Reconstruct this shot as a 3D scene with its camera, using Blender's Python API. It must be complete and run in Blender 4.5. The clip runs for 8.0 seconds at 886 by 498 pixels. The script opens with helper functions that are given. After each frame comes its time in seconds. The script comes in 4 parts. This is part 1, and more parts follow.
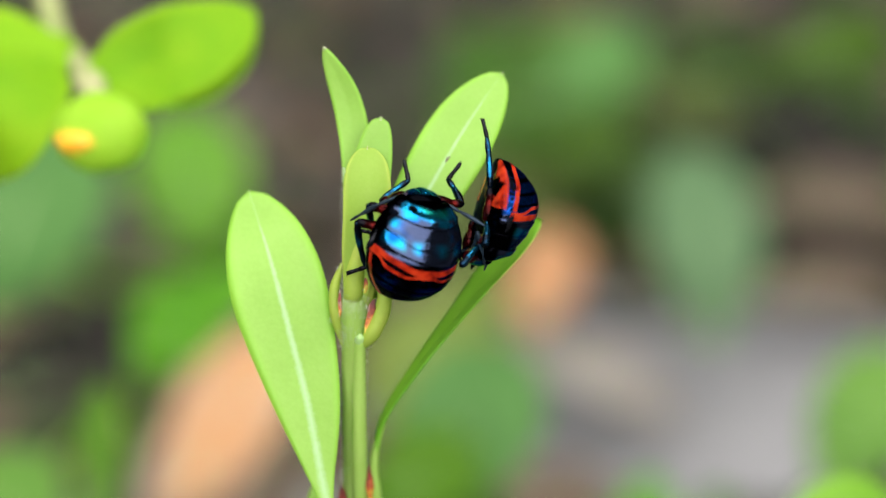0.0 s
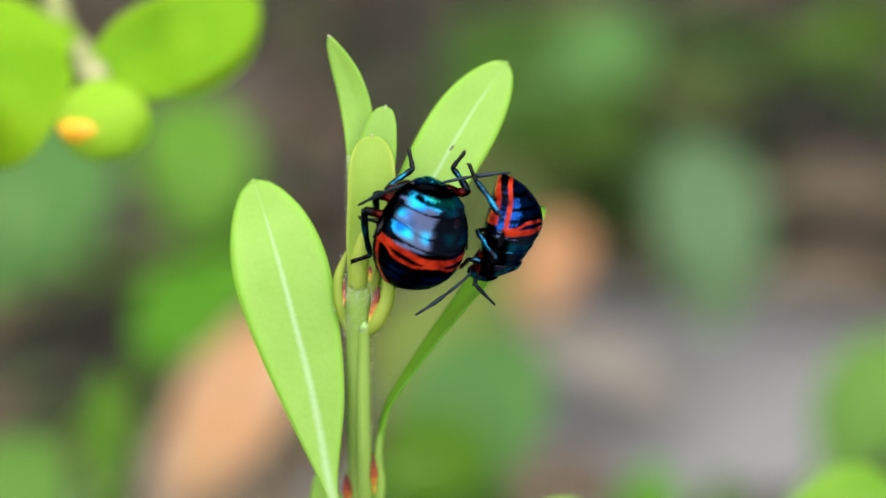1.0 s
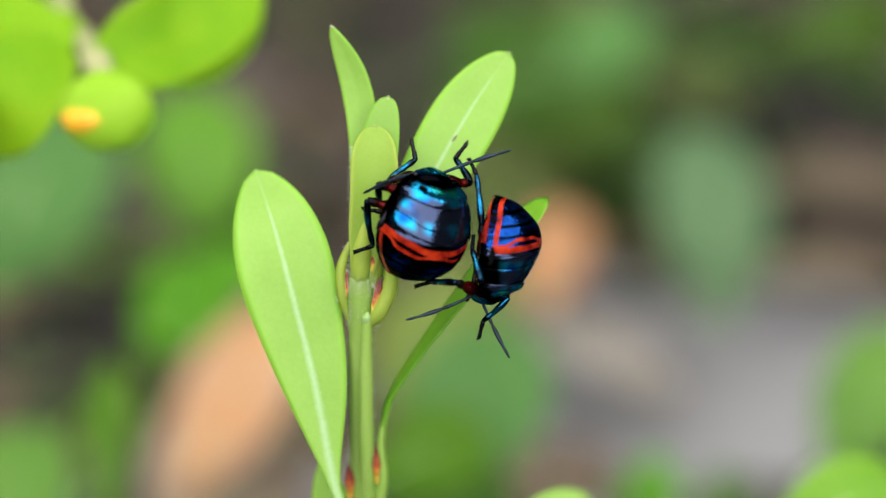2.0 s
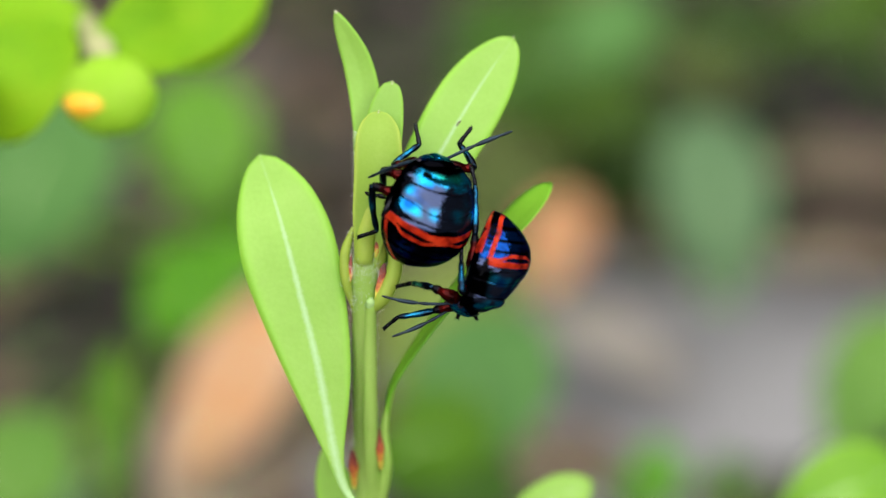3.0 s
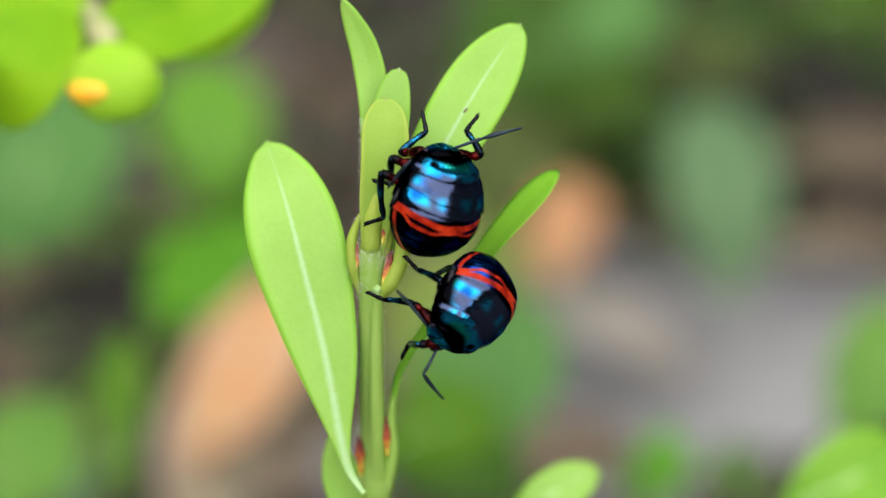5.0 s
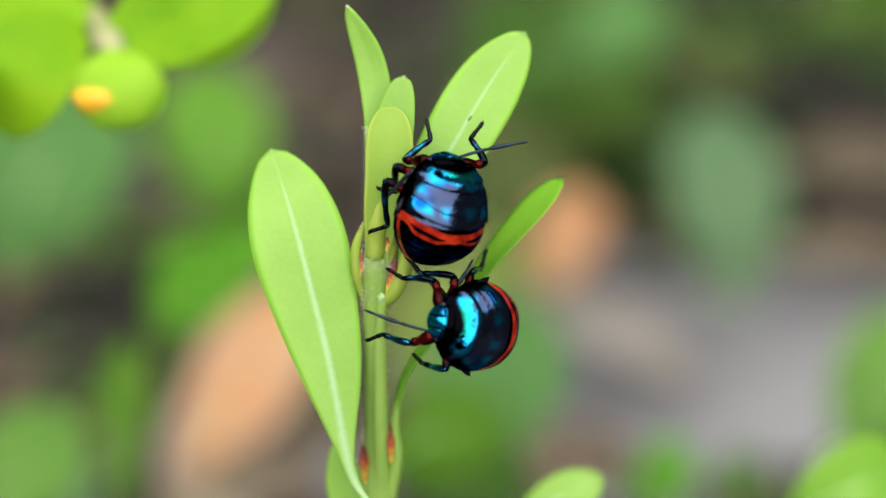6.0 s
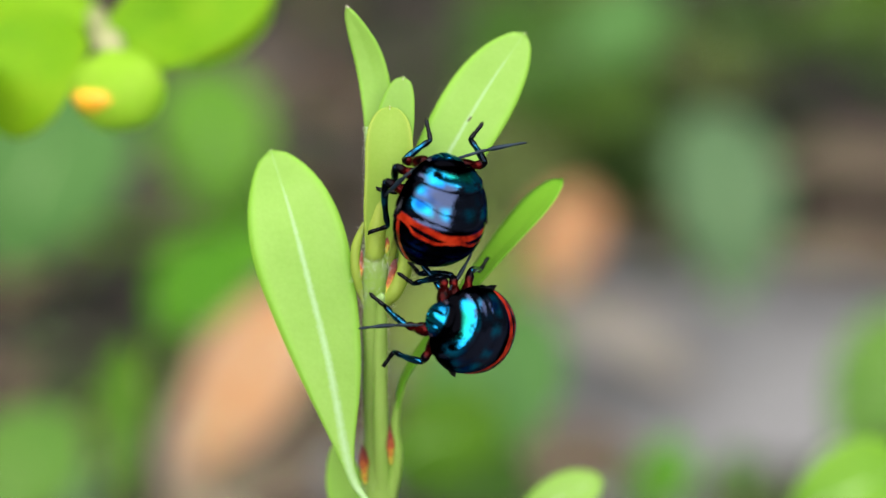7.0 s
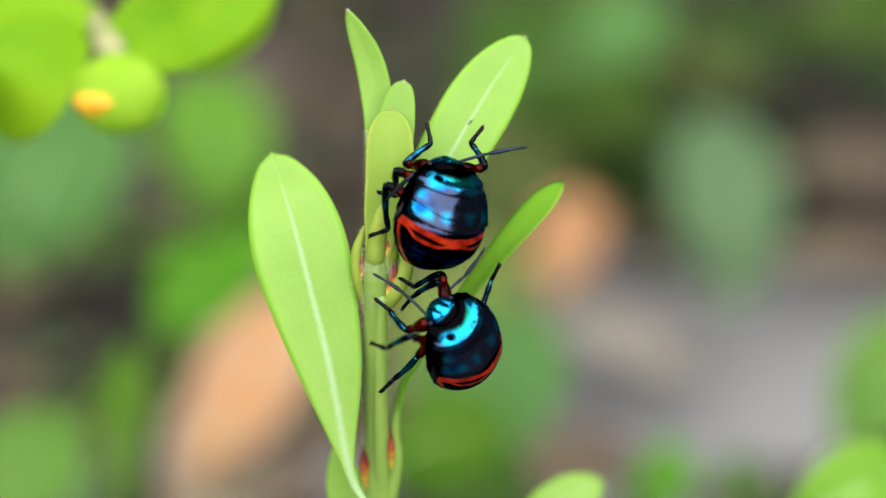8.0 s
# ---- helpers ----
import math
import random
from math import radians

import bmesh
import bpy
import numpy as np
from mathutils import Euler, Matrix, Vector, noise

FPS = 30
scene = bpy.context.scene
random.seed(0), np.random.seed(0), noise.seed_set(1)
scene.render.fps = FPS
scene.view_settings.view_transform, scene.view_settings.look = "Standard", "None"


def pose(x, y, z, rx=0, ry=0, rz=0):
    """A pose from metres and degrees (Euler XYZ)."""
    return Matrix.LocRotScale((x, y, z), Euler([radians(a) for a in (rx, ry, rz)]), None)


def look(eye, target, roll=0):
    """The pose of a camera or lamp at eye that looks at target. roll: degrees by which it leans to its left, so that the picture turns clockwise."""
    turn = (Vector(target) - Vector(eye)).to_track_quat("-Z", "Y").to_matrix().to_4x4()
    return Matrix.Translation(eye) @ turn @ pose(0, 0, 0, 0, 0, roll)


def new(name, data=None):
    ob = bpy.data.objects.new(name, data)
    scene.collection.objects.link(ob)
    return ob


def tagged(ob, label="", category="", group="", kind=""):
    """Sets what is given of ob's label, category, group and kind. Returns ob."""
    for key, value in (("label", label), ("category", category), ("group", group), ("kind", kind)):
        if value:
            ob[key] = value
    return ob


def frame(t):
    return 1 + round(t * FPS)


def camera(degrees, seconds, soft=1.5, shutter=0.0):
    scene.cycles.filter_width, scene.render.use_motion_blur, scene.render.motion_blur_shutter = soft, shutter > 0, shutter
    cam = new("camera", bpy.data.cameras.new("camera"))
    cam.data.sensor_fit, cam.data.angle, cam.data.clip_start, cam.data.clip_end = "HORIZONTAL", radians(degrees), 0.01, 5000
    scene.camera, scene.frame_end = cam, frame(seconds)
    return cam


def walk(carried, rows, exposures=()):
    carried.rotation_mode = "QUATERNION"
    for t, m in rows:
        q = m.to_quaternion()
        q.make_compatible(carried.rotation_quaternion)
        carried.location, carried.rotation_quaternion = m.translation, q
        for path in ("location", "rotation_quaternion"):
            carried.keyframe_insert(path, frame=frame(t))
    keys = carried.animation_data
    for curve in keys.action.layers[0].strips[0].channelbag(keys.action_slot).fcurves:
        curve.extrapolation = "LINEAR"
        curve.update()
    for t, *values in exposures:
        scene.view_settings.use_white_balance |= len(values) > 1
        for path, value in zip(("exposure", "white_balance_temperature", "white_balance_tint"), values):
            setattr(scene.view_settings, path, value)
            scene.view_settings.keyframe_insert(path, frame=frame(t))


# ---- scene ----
FOCUS = 0.2          # metres from the eye to the sprig
TILT = -30.0         # the camera looks down on the shoot
EYE = Vector((0, 0, 0.25))
LENS = 20.0
cam = camera(LENS, 8.0, soft=1.3, shutter=0.5)
cam.data.dof.use_dof = True
cam.data.dof.focus_distance = FOCUS - 0.0026
cam.data.dof.aperture_fstop = 10.5
FARPX = 784 / math.tan(radians(LENS / 2))

# how far the view has swung, in the lens's own small units
SWING = [(0.0, -44.0, 71.2), (0.5, -38.6, 53.6), (1.0, -35.1, 50.7), (2.5, -26.7, 19.0), (3.0, -22.0, 7.7),
         (3.5, -16.1, 10.4), (4.0, -15.1, -6.3), (4.5, -12.4, -16.3), (4.7, -10.5, -16.0), (5.8, -1.5, -4.5),
         (6.0, 0.5, -1.0), (6.5, 0.0, -3.0), (7.0, 0.0, 0.0), (7.5, 0.0, -1.0), (8.0, 1.2, 6.0)]
walk(cam, [(t, pose(*EYE, 90 + TILT + math.degrees(math.atan(b / FARPX)), 0, math.degrees(math.atan(a / FARPX))))
           for t, a, b in SWING],
     [(t, 0.76 + e) for t, e in ((0.0, 0.14), (0.5, 0.08), (1.0, 0.03), (2.5, 0.0), (7.0, 0.0), (7.5, 0.02), (8.0, 0.06))])

# ---- light ----
SUN = Vector((-0.08, -0.46, 0.87)).normalized()
world = bpy.data.worlds.new("sky")
scene.world = world
world.use_nodes = True
wn = world.node_tree.nodes
sky = wn.new("ShaderNodeTexSky")
sky.sky_type, sky.sun_disc = "NISHITA", False
sky.sun_elevation = math.asin(SUN.z)
sky.sun_rotation = math.atan2(SUN.x, SUN.y)
sky.air_density, sky.dust_density, sky.ozone_density = 1.0, 2.0, 1.0
wn["Background"].inputs["Strength"].default_value = 0.05
world.node_tree.links.new(sky.outputs[0], wn["Background"].inputs["Color"])
sun = new("sun", bpy.data.lights.new("sun", "SUN"))
sun.data.energy, sun.data.angle, sun.data.color = 5.0, radians(130), (1.0, 0.97, 0.93)
sun.matrix_world = look(SUN * 3, (0, 0, 0))

# ---- frames of reference ----
# u to the right, v up, w towards the eye, in millimetres, in the plane of the shoot
SHOOT = pose(*EYE, 90 + TILT, 0, 0) @ Matrix.Translation((0, 0, -FOCUS))


def mm(u, v, w=0.0):
    return Vector((u, v, w)) * 0.001


def ahead(u, v, d):
    """The place d metres ahead of the eye on the line that meets the shoot's plane at u, v millimetres."""
    k = d / FOCUS
    return SHOOT @ Vector((u * 0.001 * k, v * 0.001 * k, FOCUS - d))


def on_ground(u, v):
    """Where the same line meets the ground."""
    a = SHOOT @ mm(u, v)
    way = a - EYE
    return EYE + way * (-EYE.z / way.z)


# ---- materials ----
def mat(name):
    m = bpy.data.materials.new(name)
    m.use_nodes = True
    return m, m.node_tree.nodes, m.node_tree.links, m.node_tree.nodes["Principled BSDF"]


def ramp(n, l, fac, stops):
    r = n.new("ShaderNodeValToRGB")
    while len(r.color_ramp.elements) < len(stops):
        r.color_ramp.elements.new(0.5)
    for e, (p, c) in zip(r.color_ramp.elements, stops):
        e.position, e.color = p, (*c, 1)
    l.new(fac, r.inputs[0])
    return r.outputs[0]


def noise_tex(n, l, scale, detail=4, rough=0.55, coord="Object"):
    tc = n.new("ShaderNodeTexCoord")
    t = n.new("ShaderNodeTexNoise")
    t.inputs["Scale"].default_value, t.inputs["Detail"].default_value, t.inputs["Roughness"].default_value = scale, detail, rough
    l.new(tc.outputs[coord], t.inputs["Vector"])
    return t.outputs["Fac"]


def mix_rgb(n, l, fac, a, b, how="MIX"):
    m = n.new("ShaderNodeMix")
    m.data_type, m.blend_type = "RGBA", how
    for sock, v in ((m.inputs[0], fac), (m.inputs[6], a), (m.inputs[7], b)):
        if isinstance(v, (int, float)):
            sock.default_value = v
        elif isinstance(v, tuple):
            sock.default_value = (*v, 1)
        else:
            l.new(v, sock)
    return m.outputs[2]


def calc(n, l, op, a, b=0.0, c=0.0):
    m = n.new("ShaderNodeMath")
    m.operation = op
    for sock, v in zip(m.inputs, (a, b, c)):
        if isinstance(v, (int, float)):
            sock.default_value = v
        else:
            l.new(v, sock)
    return m.outputs[0]


def bump(n, l, p, height, strength, dist):
    b = n.new("ShaderNodeBump")
    b.inputs["Strength"].default_value, b.inputs["Distance"].default_value = strength, dist
    l.new(height, b.inputs["Height"])
    l.new(b.outputs[0], p.inputs["Normal"])


def leaf_material(name, dark, mid, light, through_light, rough=0.42, share=0.35, grain=700.0, margin=None, pale=None, spots=130.0):
    """Leaf blade: cellular grain, soft mottling, light that comes through the blade."""
    m, n, l, p = mat(name)
    big = noise_tex(n, l, spots, 3)
    fine = noise_tex(n, l, grain * 4, 2, 0.7)
    col = ramp(n, l, big, [(0.3, dark), (0.52, mid), (0.75, light)])
    col = mix_rgb(n, l, 0.22, col, ramp(n, l, fine, [(0.35, dark), (0.65, light)]))
    att = n.new("ShaderNodeAttribute")
    att.attribute_name = "rim"
    col = mix_rgb(n, l, ramp(n, l, att.outputs["Fac"], [(0.74, (0, 0, 0)), (0.96, (0.75, 0.75, 0.75))]), col, margin or light)
    if pale:
        # pale tissue along the midrib
        axis = n.new("ShaderNodeAttribute")
        axis.attribute_name = "axis"
        vein = calc(n, l, "ADD", calc(n, l, "ABSOLUTE", axis.outputs["Fac"]), calc(n, l, "MULTIPLY", calc(n, l, "SUBTRACT", noise_tex(n, l, 2600, 3, 0.7), 0.5), 1.1))
        col = mix_rgb(n, l, ramp(n, l, vein, [(0.05, (0.56, 0.56, 0.56)), (1.05, (0, 0, 0))]), col, pale)
    info = n.new("ShaderNodeObjectInfo")
    hsv = n.new("ShaderNodeHueSaturation")
    l.new(calc(n, l, "MULTIPLY_ADD", info.outputs["Random"], 0.2, 0.9), hsv.inputs["Value"])
    l.new(col, hsv.inputs["Color"])
    l.new(hsv.outputs[0], p.inputs["Base Color"])
    p.inputs["Roughness"].default_value = rough
    p.inputs["Specular IOR Level"].default_value = 0.35 if grain > 250 else 0.12
    bump(n, l, p, fine, 0.25, 0.0001)
    tr = n.new("ShaderNodeBsdfTranslucent")
    tr.inputs["Color"].default_value = (*through_light, 1)
    sh = n.new("ShaderNodeMixShader")
    sh.inputs[0].default_value = share
    l.new(p.outputs[0], sh.inputs[1])
    l.new(tr.outputs[0], sh.inputs[2])
    l.new(sh.outputs[0], n["Material Output"].inputs["Surface"])
    return m


def rough_material(name, stops, scale, rough=0.85, relief=0.0, dist=0.001, detail=6):
    m, n, l, p = mat(name)
    f = noise_tex(n, l, scale, detail, 0.62)
    g = noise_tex(n, l, scale * 7, 4, 0.6)
    c = ramp(n, l, f, stops)
    c = mix_rgb(n, l, 0.3, c, ramp(n, l, g, [(0.3, stops[0][1]), (0.7, stops[-1][1])]))
    l.new(c, p.inputs["Base Color"])
    p.inputs["Roughness"].default_value = rough
    if relief:
        bump(n, l, p, g, relief, dist)
    return m


YOUNG = leaf_material("young_leaf", (0.248, 0.456, 0.0629), (0.301, 0.532, 0.087), (0.355, 0.593, 0.119), (0.328, 0.62, 0.0944), margin=(0.279, 0.589, 0.0471), pale=(0.577, 0.78, 0.524))
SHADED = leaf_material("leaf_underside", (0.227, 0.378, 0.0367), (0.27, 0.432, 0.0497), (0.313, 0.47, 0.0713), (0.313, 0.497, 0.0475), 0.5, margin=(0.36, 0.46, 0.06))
STALK = leaf_material("green_stalk", (0.346, 0.562, 0.0972), (0.432, 0.648, 0.14), (0.497, 0.702, 0.194), (0.486, 0.713, 0.119), 0.5, 0.42)
RIB = leaf_material("pale_rib", (0.38, 0.62, 0.18), (0.46, 0.69, 0.27), (0.54, 0.75, 0.37), (0.46, 0.66, 0.25), 0.5, 0.25)
SHRUB = leaf_material("shrub_leaf", (0.141, 0.359, 0.00726), (0.217, 0.449, 0.0087), (0.292, 0.512, 0.0145), (0.283, 0.593, 0.0087), 0.5, 0.4, 240)
WEED = leaf_material("weed_leaf", (0.0287, 0.0821, 0.0077), (0.0409, 0.109, 0.0111), (0.0574, 0.132, 0.0166), (0.0597, 0.167, 0.00886), 0.5, 0.3, 200)
SAGE = leaf_material("greyish_leaf", (0.0739, 0.14, 0.0607), (0.0924, 0.172, 0.0766), (0.119, 0.198, 0.0977), (0.0924, 0.172, 0.0528), 0.6, 0.25, 200)
VIVID = leaf_material("vivid_leaf", (0.05, 0.19, 0.003), (0.07, 0.25, 0.004), (0.095, 0.29, 0.007), (0.10, 0.34, 0.004), 0.5, 0.3, 200)
MISTY = leaf_material("pale_leaf", (0.0743, 0.186, 0.0242), (0.102, 0.232, 0.0339), (0.138, 0.269, 0.0485), (0.113, 0.274, 0.0274), 0.55, 0.3, 200)
BROWN = leaf_material("brown_leaf", (0.086, 0.0602, 0.043), (0.129, 0.0946, 0.0688), (0.18, 0.138, 0.104), (0.104, 0.0688, 0.0344), 0.8, 0.15, 200)
# near-black blades, added to darken the ground that lies behind
DARK_SOIL = leaf_material("dark_soil_blade", (0.009, 0.008, 0.008), (0.018, 0.0155, 0.0155), (0.034, 0.028, 0.026), (0.03, 0.02, 0.015), 0.85, 0.1, 200)
DULL = leaf_material("grey_brown_leaf", (0.19, 0.165, 0.145), (0.24, 0.215, 0.19), (0.29, 0.26, 0.235), (0.2, 0.15, 0.1), 0.8, 0.15, 200)
OLIVE = leaf_material("olive_leaf", (0.0527, 0.0746, 0.0158), (0.0746, 0.101, 0.0228), (0.101, 0.132, 0.0351), (0.0789, 0.115, 0.0177), 0.6, 0.2, 200)
BEIGE = leaf_material("beige_dry_leaf", (0.24, 0.17, 0.11), (0.42, 0.33, 0.235), (0.54, 0.45, 0.35), (0.34, 0.2, 0.1), 0.75, 0.15, 60, spots=110.0)
TAN = leaf_material("tan_dry_leaf", (0.30, 0.20, 0.13), (0.62, 0.29, 0.10), (0.56, 0.45, 0.34), (0.46, 0.22, 0.08), 0.75, 0.2, 60, spots=75.0)
JADE = leaf_material("jade_leaf", (0.0638, 0.167, 0.0377), (0.0841, 0.207, 0.0493), (0.107, 0.239, 0.0653), (0.0841, 0.217, 0.0319), 0.6, 0.25, 200)
ARCHED = leaf_material("shaded_young_leaf", (0.192, 0.463, 0.0282), (0.249, 0.542, 0.0396), (0.305, 0.61, 0.0565), (0.316, 0.701, 0.0339), margin=(0.147, 0.429, 0.0169))
MOSSY = leaf_material("mossy_leaf", (0.0238, 0.057, 0.00203), (0.0347, 0.0806, 0.00271), (0.0488, 0.0995, 0.00407), (0.0488, 0.114, 0.00271), 0.6, 0.25, 200)
FRUIT = leaf_material("unripe_fruit", (0.263, 0.517, 0.0221), (0.344, 0.616, 0.0331), (0.425, 0.675, 0.0662), (0.405, 0.745, 0.0221), 0.5, 0.4, 240)
PALE = leaf_material("pale_olive_leaf", (0.119, 0.174, 0.0298), (0.154, 0.214, 0.0417), (0.189, 0.248, 0.0596), (0.159, 0.229, 0.0298), 0.6, 0.25, 200)
LEAFY = leaf_material("leafy_green_leaf", (0.083, 0.221, 0.0166), (0.11, 0.276, 0.0235), (0.145, 0.318, 0.0345), (0.138, 0.345, 0.0194), 0.5, 0.3, 200)
GRASS = leaf_material("grass_green_leaf", (0.048, 0.136, 0.0024), (0.064, 0.168, 0.0032), (0.08, 0.192, 0.0056), (0.088, 0.216, 0.0032), 0.5, 0.3, 200)
# for leaves that are added to deepen the background's darkest patches
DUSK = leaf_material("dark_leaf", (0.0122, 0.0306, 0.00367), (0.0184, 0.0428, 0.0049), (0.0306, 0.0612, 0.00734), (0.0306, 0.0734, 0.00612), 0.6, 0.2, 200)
LIME = leaf_material("lime_leaf", (0.117, 0.301, 0.0101), (0.159, 0.376, 0.0167), (0.209, 0.435, 0.0251), (0.2, 0.468, 0.0125), 0.5, 0.35, 300)
DRY = leaf_material("orange_dry_leaf", (0.33, 0.155, 0.07), (0.42, 0.21, 0.10), (0.50, 0.29, 0.16), (0.34, 0.16, 0.06), 0.75, 0.2, 60)
HAIR = leaf_material("pale_hair", (0.72, 0.78, 0.62), (0.80, 0.84, 0.72), (0.86, 0.88, 0.80), (0.8, 0.85, 0.7), 0.6, 0.5)
TIP = leaf_material("dry_tip", (0.48, 0.42, 0.28), (0.56, 0.52, 0.38), (0.64, 0.62, 0.50), (0.6, 0.5, 0.4), 0.7, 0.3)
SHEATH = leaf_material("downy_sheath", (0.30, 0.44, 0.06), (0.40, 0.52, 0.07), (0.50, 0.56, 0.085), (0.423, 0.607, 0.0736), 0.55, 0.4)
SCAR, _n, _l, _p = mat("red_scar")
_tc = _n.new("ShaderNodeTexCoord")
_sep = _n.new("ShaderNodeSeparateXYZ")
_l.new(_tc.outputs["Generated"], _sep.inputs[0])
_up = calc(_n, _l, "ADD", _sep.outputs[1], calc(_n, _l, "MULTIPLY", calc(_n, _l, "SUBTRACT", noise_tex(_n, _l, 2600, 3), 0.5), 1.1))
_l.new(ramp(_n, _l, _up, [(0.05, (0.50, 0.55, 0.06)), (0.25, (0.52, 0.30, 0.03)), (0.45, (0.42, 0.10, 0.02)), (0.68, (0.20, 0.030, 0.016)), (0.95, (0.09, 0.018, 0.014))]), _p.inputs["Base Color"])
_p.inputs["Roughness"].default_value = 0.6
bump(_n, _l, _p, noise_tex(_n, _l, 4000, 3), 0.6, 0.0001)
TWIG = rough_material("greenish_twig", [(0.3, (0.22, 0.30, 0.07)), (0.7, (0.40, 0.37, 0.20))], 220, 0.8, 0.4)
SOIL = rough_material("soil", [(0.3, (0.010, 0.0086, 0.0072)), (0.5, (0.027, 0.0235, 0.020)), (0.7, (0.056, 0.049, 0.043))], 28, 0.95, 0.8, 0.004)
# near-black, for the unseen ring that keeps the bugs' reflections dark
SCREEN = rough_material("dark_screen", [(0.3, (0.003, 0.006, 0.002)), (0.5, (0.006, 0.013, 0.004)), (0.7, (0.014, 0.028, 0.008))], 14, 0.7, 0.6, 0.02)
SCREEN.node_tree.nodes["Principled BSDF"].inputs["Specular IOR Level"].default_value = 0.08
STONE = rough_material("grey_stone", [(0.3, (0.144, 0.142, 0.144)), (0.5, (0.189, 0.187, 0.189)), (0.7, (0.234, 0.231, 0.234))], 25, 0.85, 0.4, 0.002)

LITTER, _n, _l, _p = mat("ground_litter")
_geo = _n.new("ShaderNodeNewGeometry")
_l.new(mix_rgb(_n, _l, 0.35, ramp(_n, _l, _geo.outputs["Random Per Island"], [(0.0, (0.008, 0.007, 0.005)), (0.3, (0.03, 0.024, 0.017)), (0.5, (0.09, 0.07, 0.05)), (0.62, (0.24, 0.20, 0.16)), (0.72, (0.22, 0.12, 0.05)), (0.80, (0.03, 0.07, 0.008)), (1.0, (0.06, 0.14, 0.012))]),
               ramp(_n, _l, noise_tex(_n, _l, 300), [(0.3, (0.01, 0.009, 0.007)), (0.7, (0.06, 0.05, 0.035))])), _p.inputs["Base Color"])
_p.inputs["Roughness"].default_value = 0.9

# ---- mesh helpers ----
def part(name, bm, material, parent=None, label="", smooth=True):
    me = bpy.data.meshes.new(name)
    bm.normal_update()
    bm.to_mesh(me)
    bm.free()
    for p in me.polygons:
        p.use_smooth = smooth
    me.materials.append(material)
    ob = new(name, me)
    if parent is not None:
        ob.parent = parent
    return tagged(ob, label)


def thing(name, m, label, category, group=""):
    ob = new(name)
    ob.empty_display_size = 0.004
    ob.matrix_world = m
    return tagged(ob, label, category, group)


def spline(pts, count):
    """Catmull-Rom through the points, count + 1 places and their directions."""
    pts = [Vector(p) for p in pts]
    ext = [pts[0] * 2 - pts[1], *pts, pts[-1] * 2 - pts[-2]]
    spans = len(pts) - 1
    out = []
    for i in range(count + 1):
        s = i / count * spans
        k = min(int(s), spans - 1)
        f = s - k
        a, b, c, d = ext[k:k + 4]
        out.append(0.5 * (2 * b + (c - a) * f + (2 * a - 5 * b + 4 * c - d) * f * f + (3 * b - a - 3 * c + d) * f ** 3))
    dirs = [(out[min(i + 1, count)] - out[max(i - 1, 0)]).normalized() for i in range(count + 1)]
    return out, dirs


def lerp_list(values, s):
    s = max(0.0, min(1.0, s)) * (len(values) - 1)
    k = min(int(s), len(values) - 2)
    return values[k] + (values[k + 1] - values[k]) * (s - k)


def tube(bm, pts, radii, sides=10, count=24, wobble=0.0, flat=1.0):
    """A round, closed tube through the points (millimetres); radii are spread evenly along it."""
    c, d = spline(pts, count)
    up = Vector((0.13, 0.21, 1.0))
    rings = []
    for i in range(count + 1):
        side = d[i].cross(up)
        side.normalize()
        nor = side.cross(d[i])
        r = lerp_list(radii, i / count)
        if wobble:
            r *= 1 + wobble * noise.noise(c[i] * 0.9)
        rings.append([bm.verts.new((c[i] + side * math.cos(a) * r + nor * math.sin(a) * r * flat) * 0.001)
                      for a in (2 * math.pi * k / sides for k in range(sides))])
    for a, b in zip(rings, rings[1:]):
        for k in range(sides):
            bm.faces.new((a[k], a[(k + 1) % sides], b[(k + 1) % sides], b[k]))
    bm.faces.new(rings[0][::-1])
    bm.faces.new(rings[-1])
    return bm


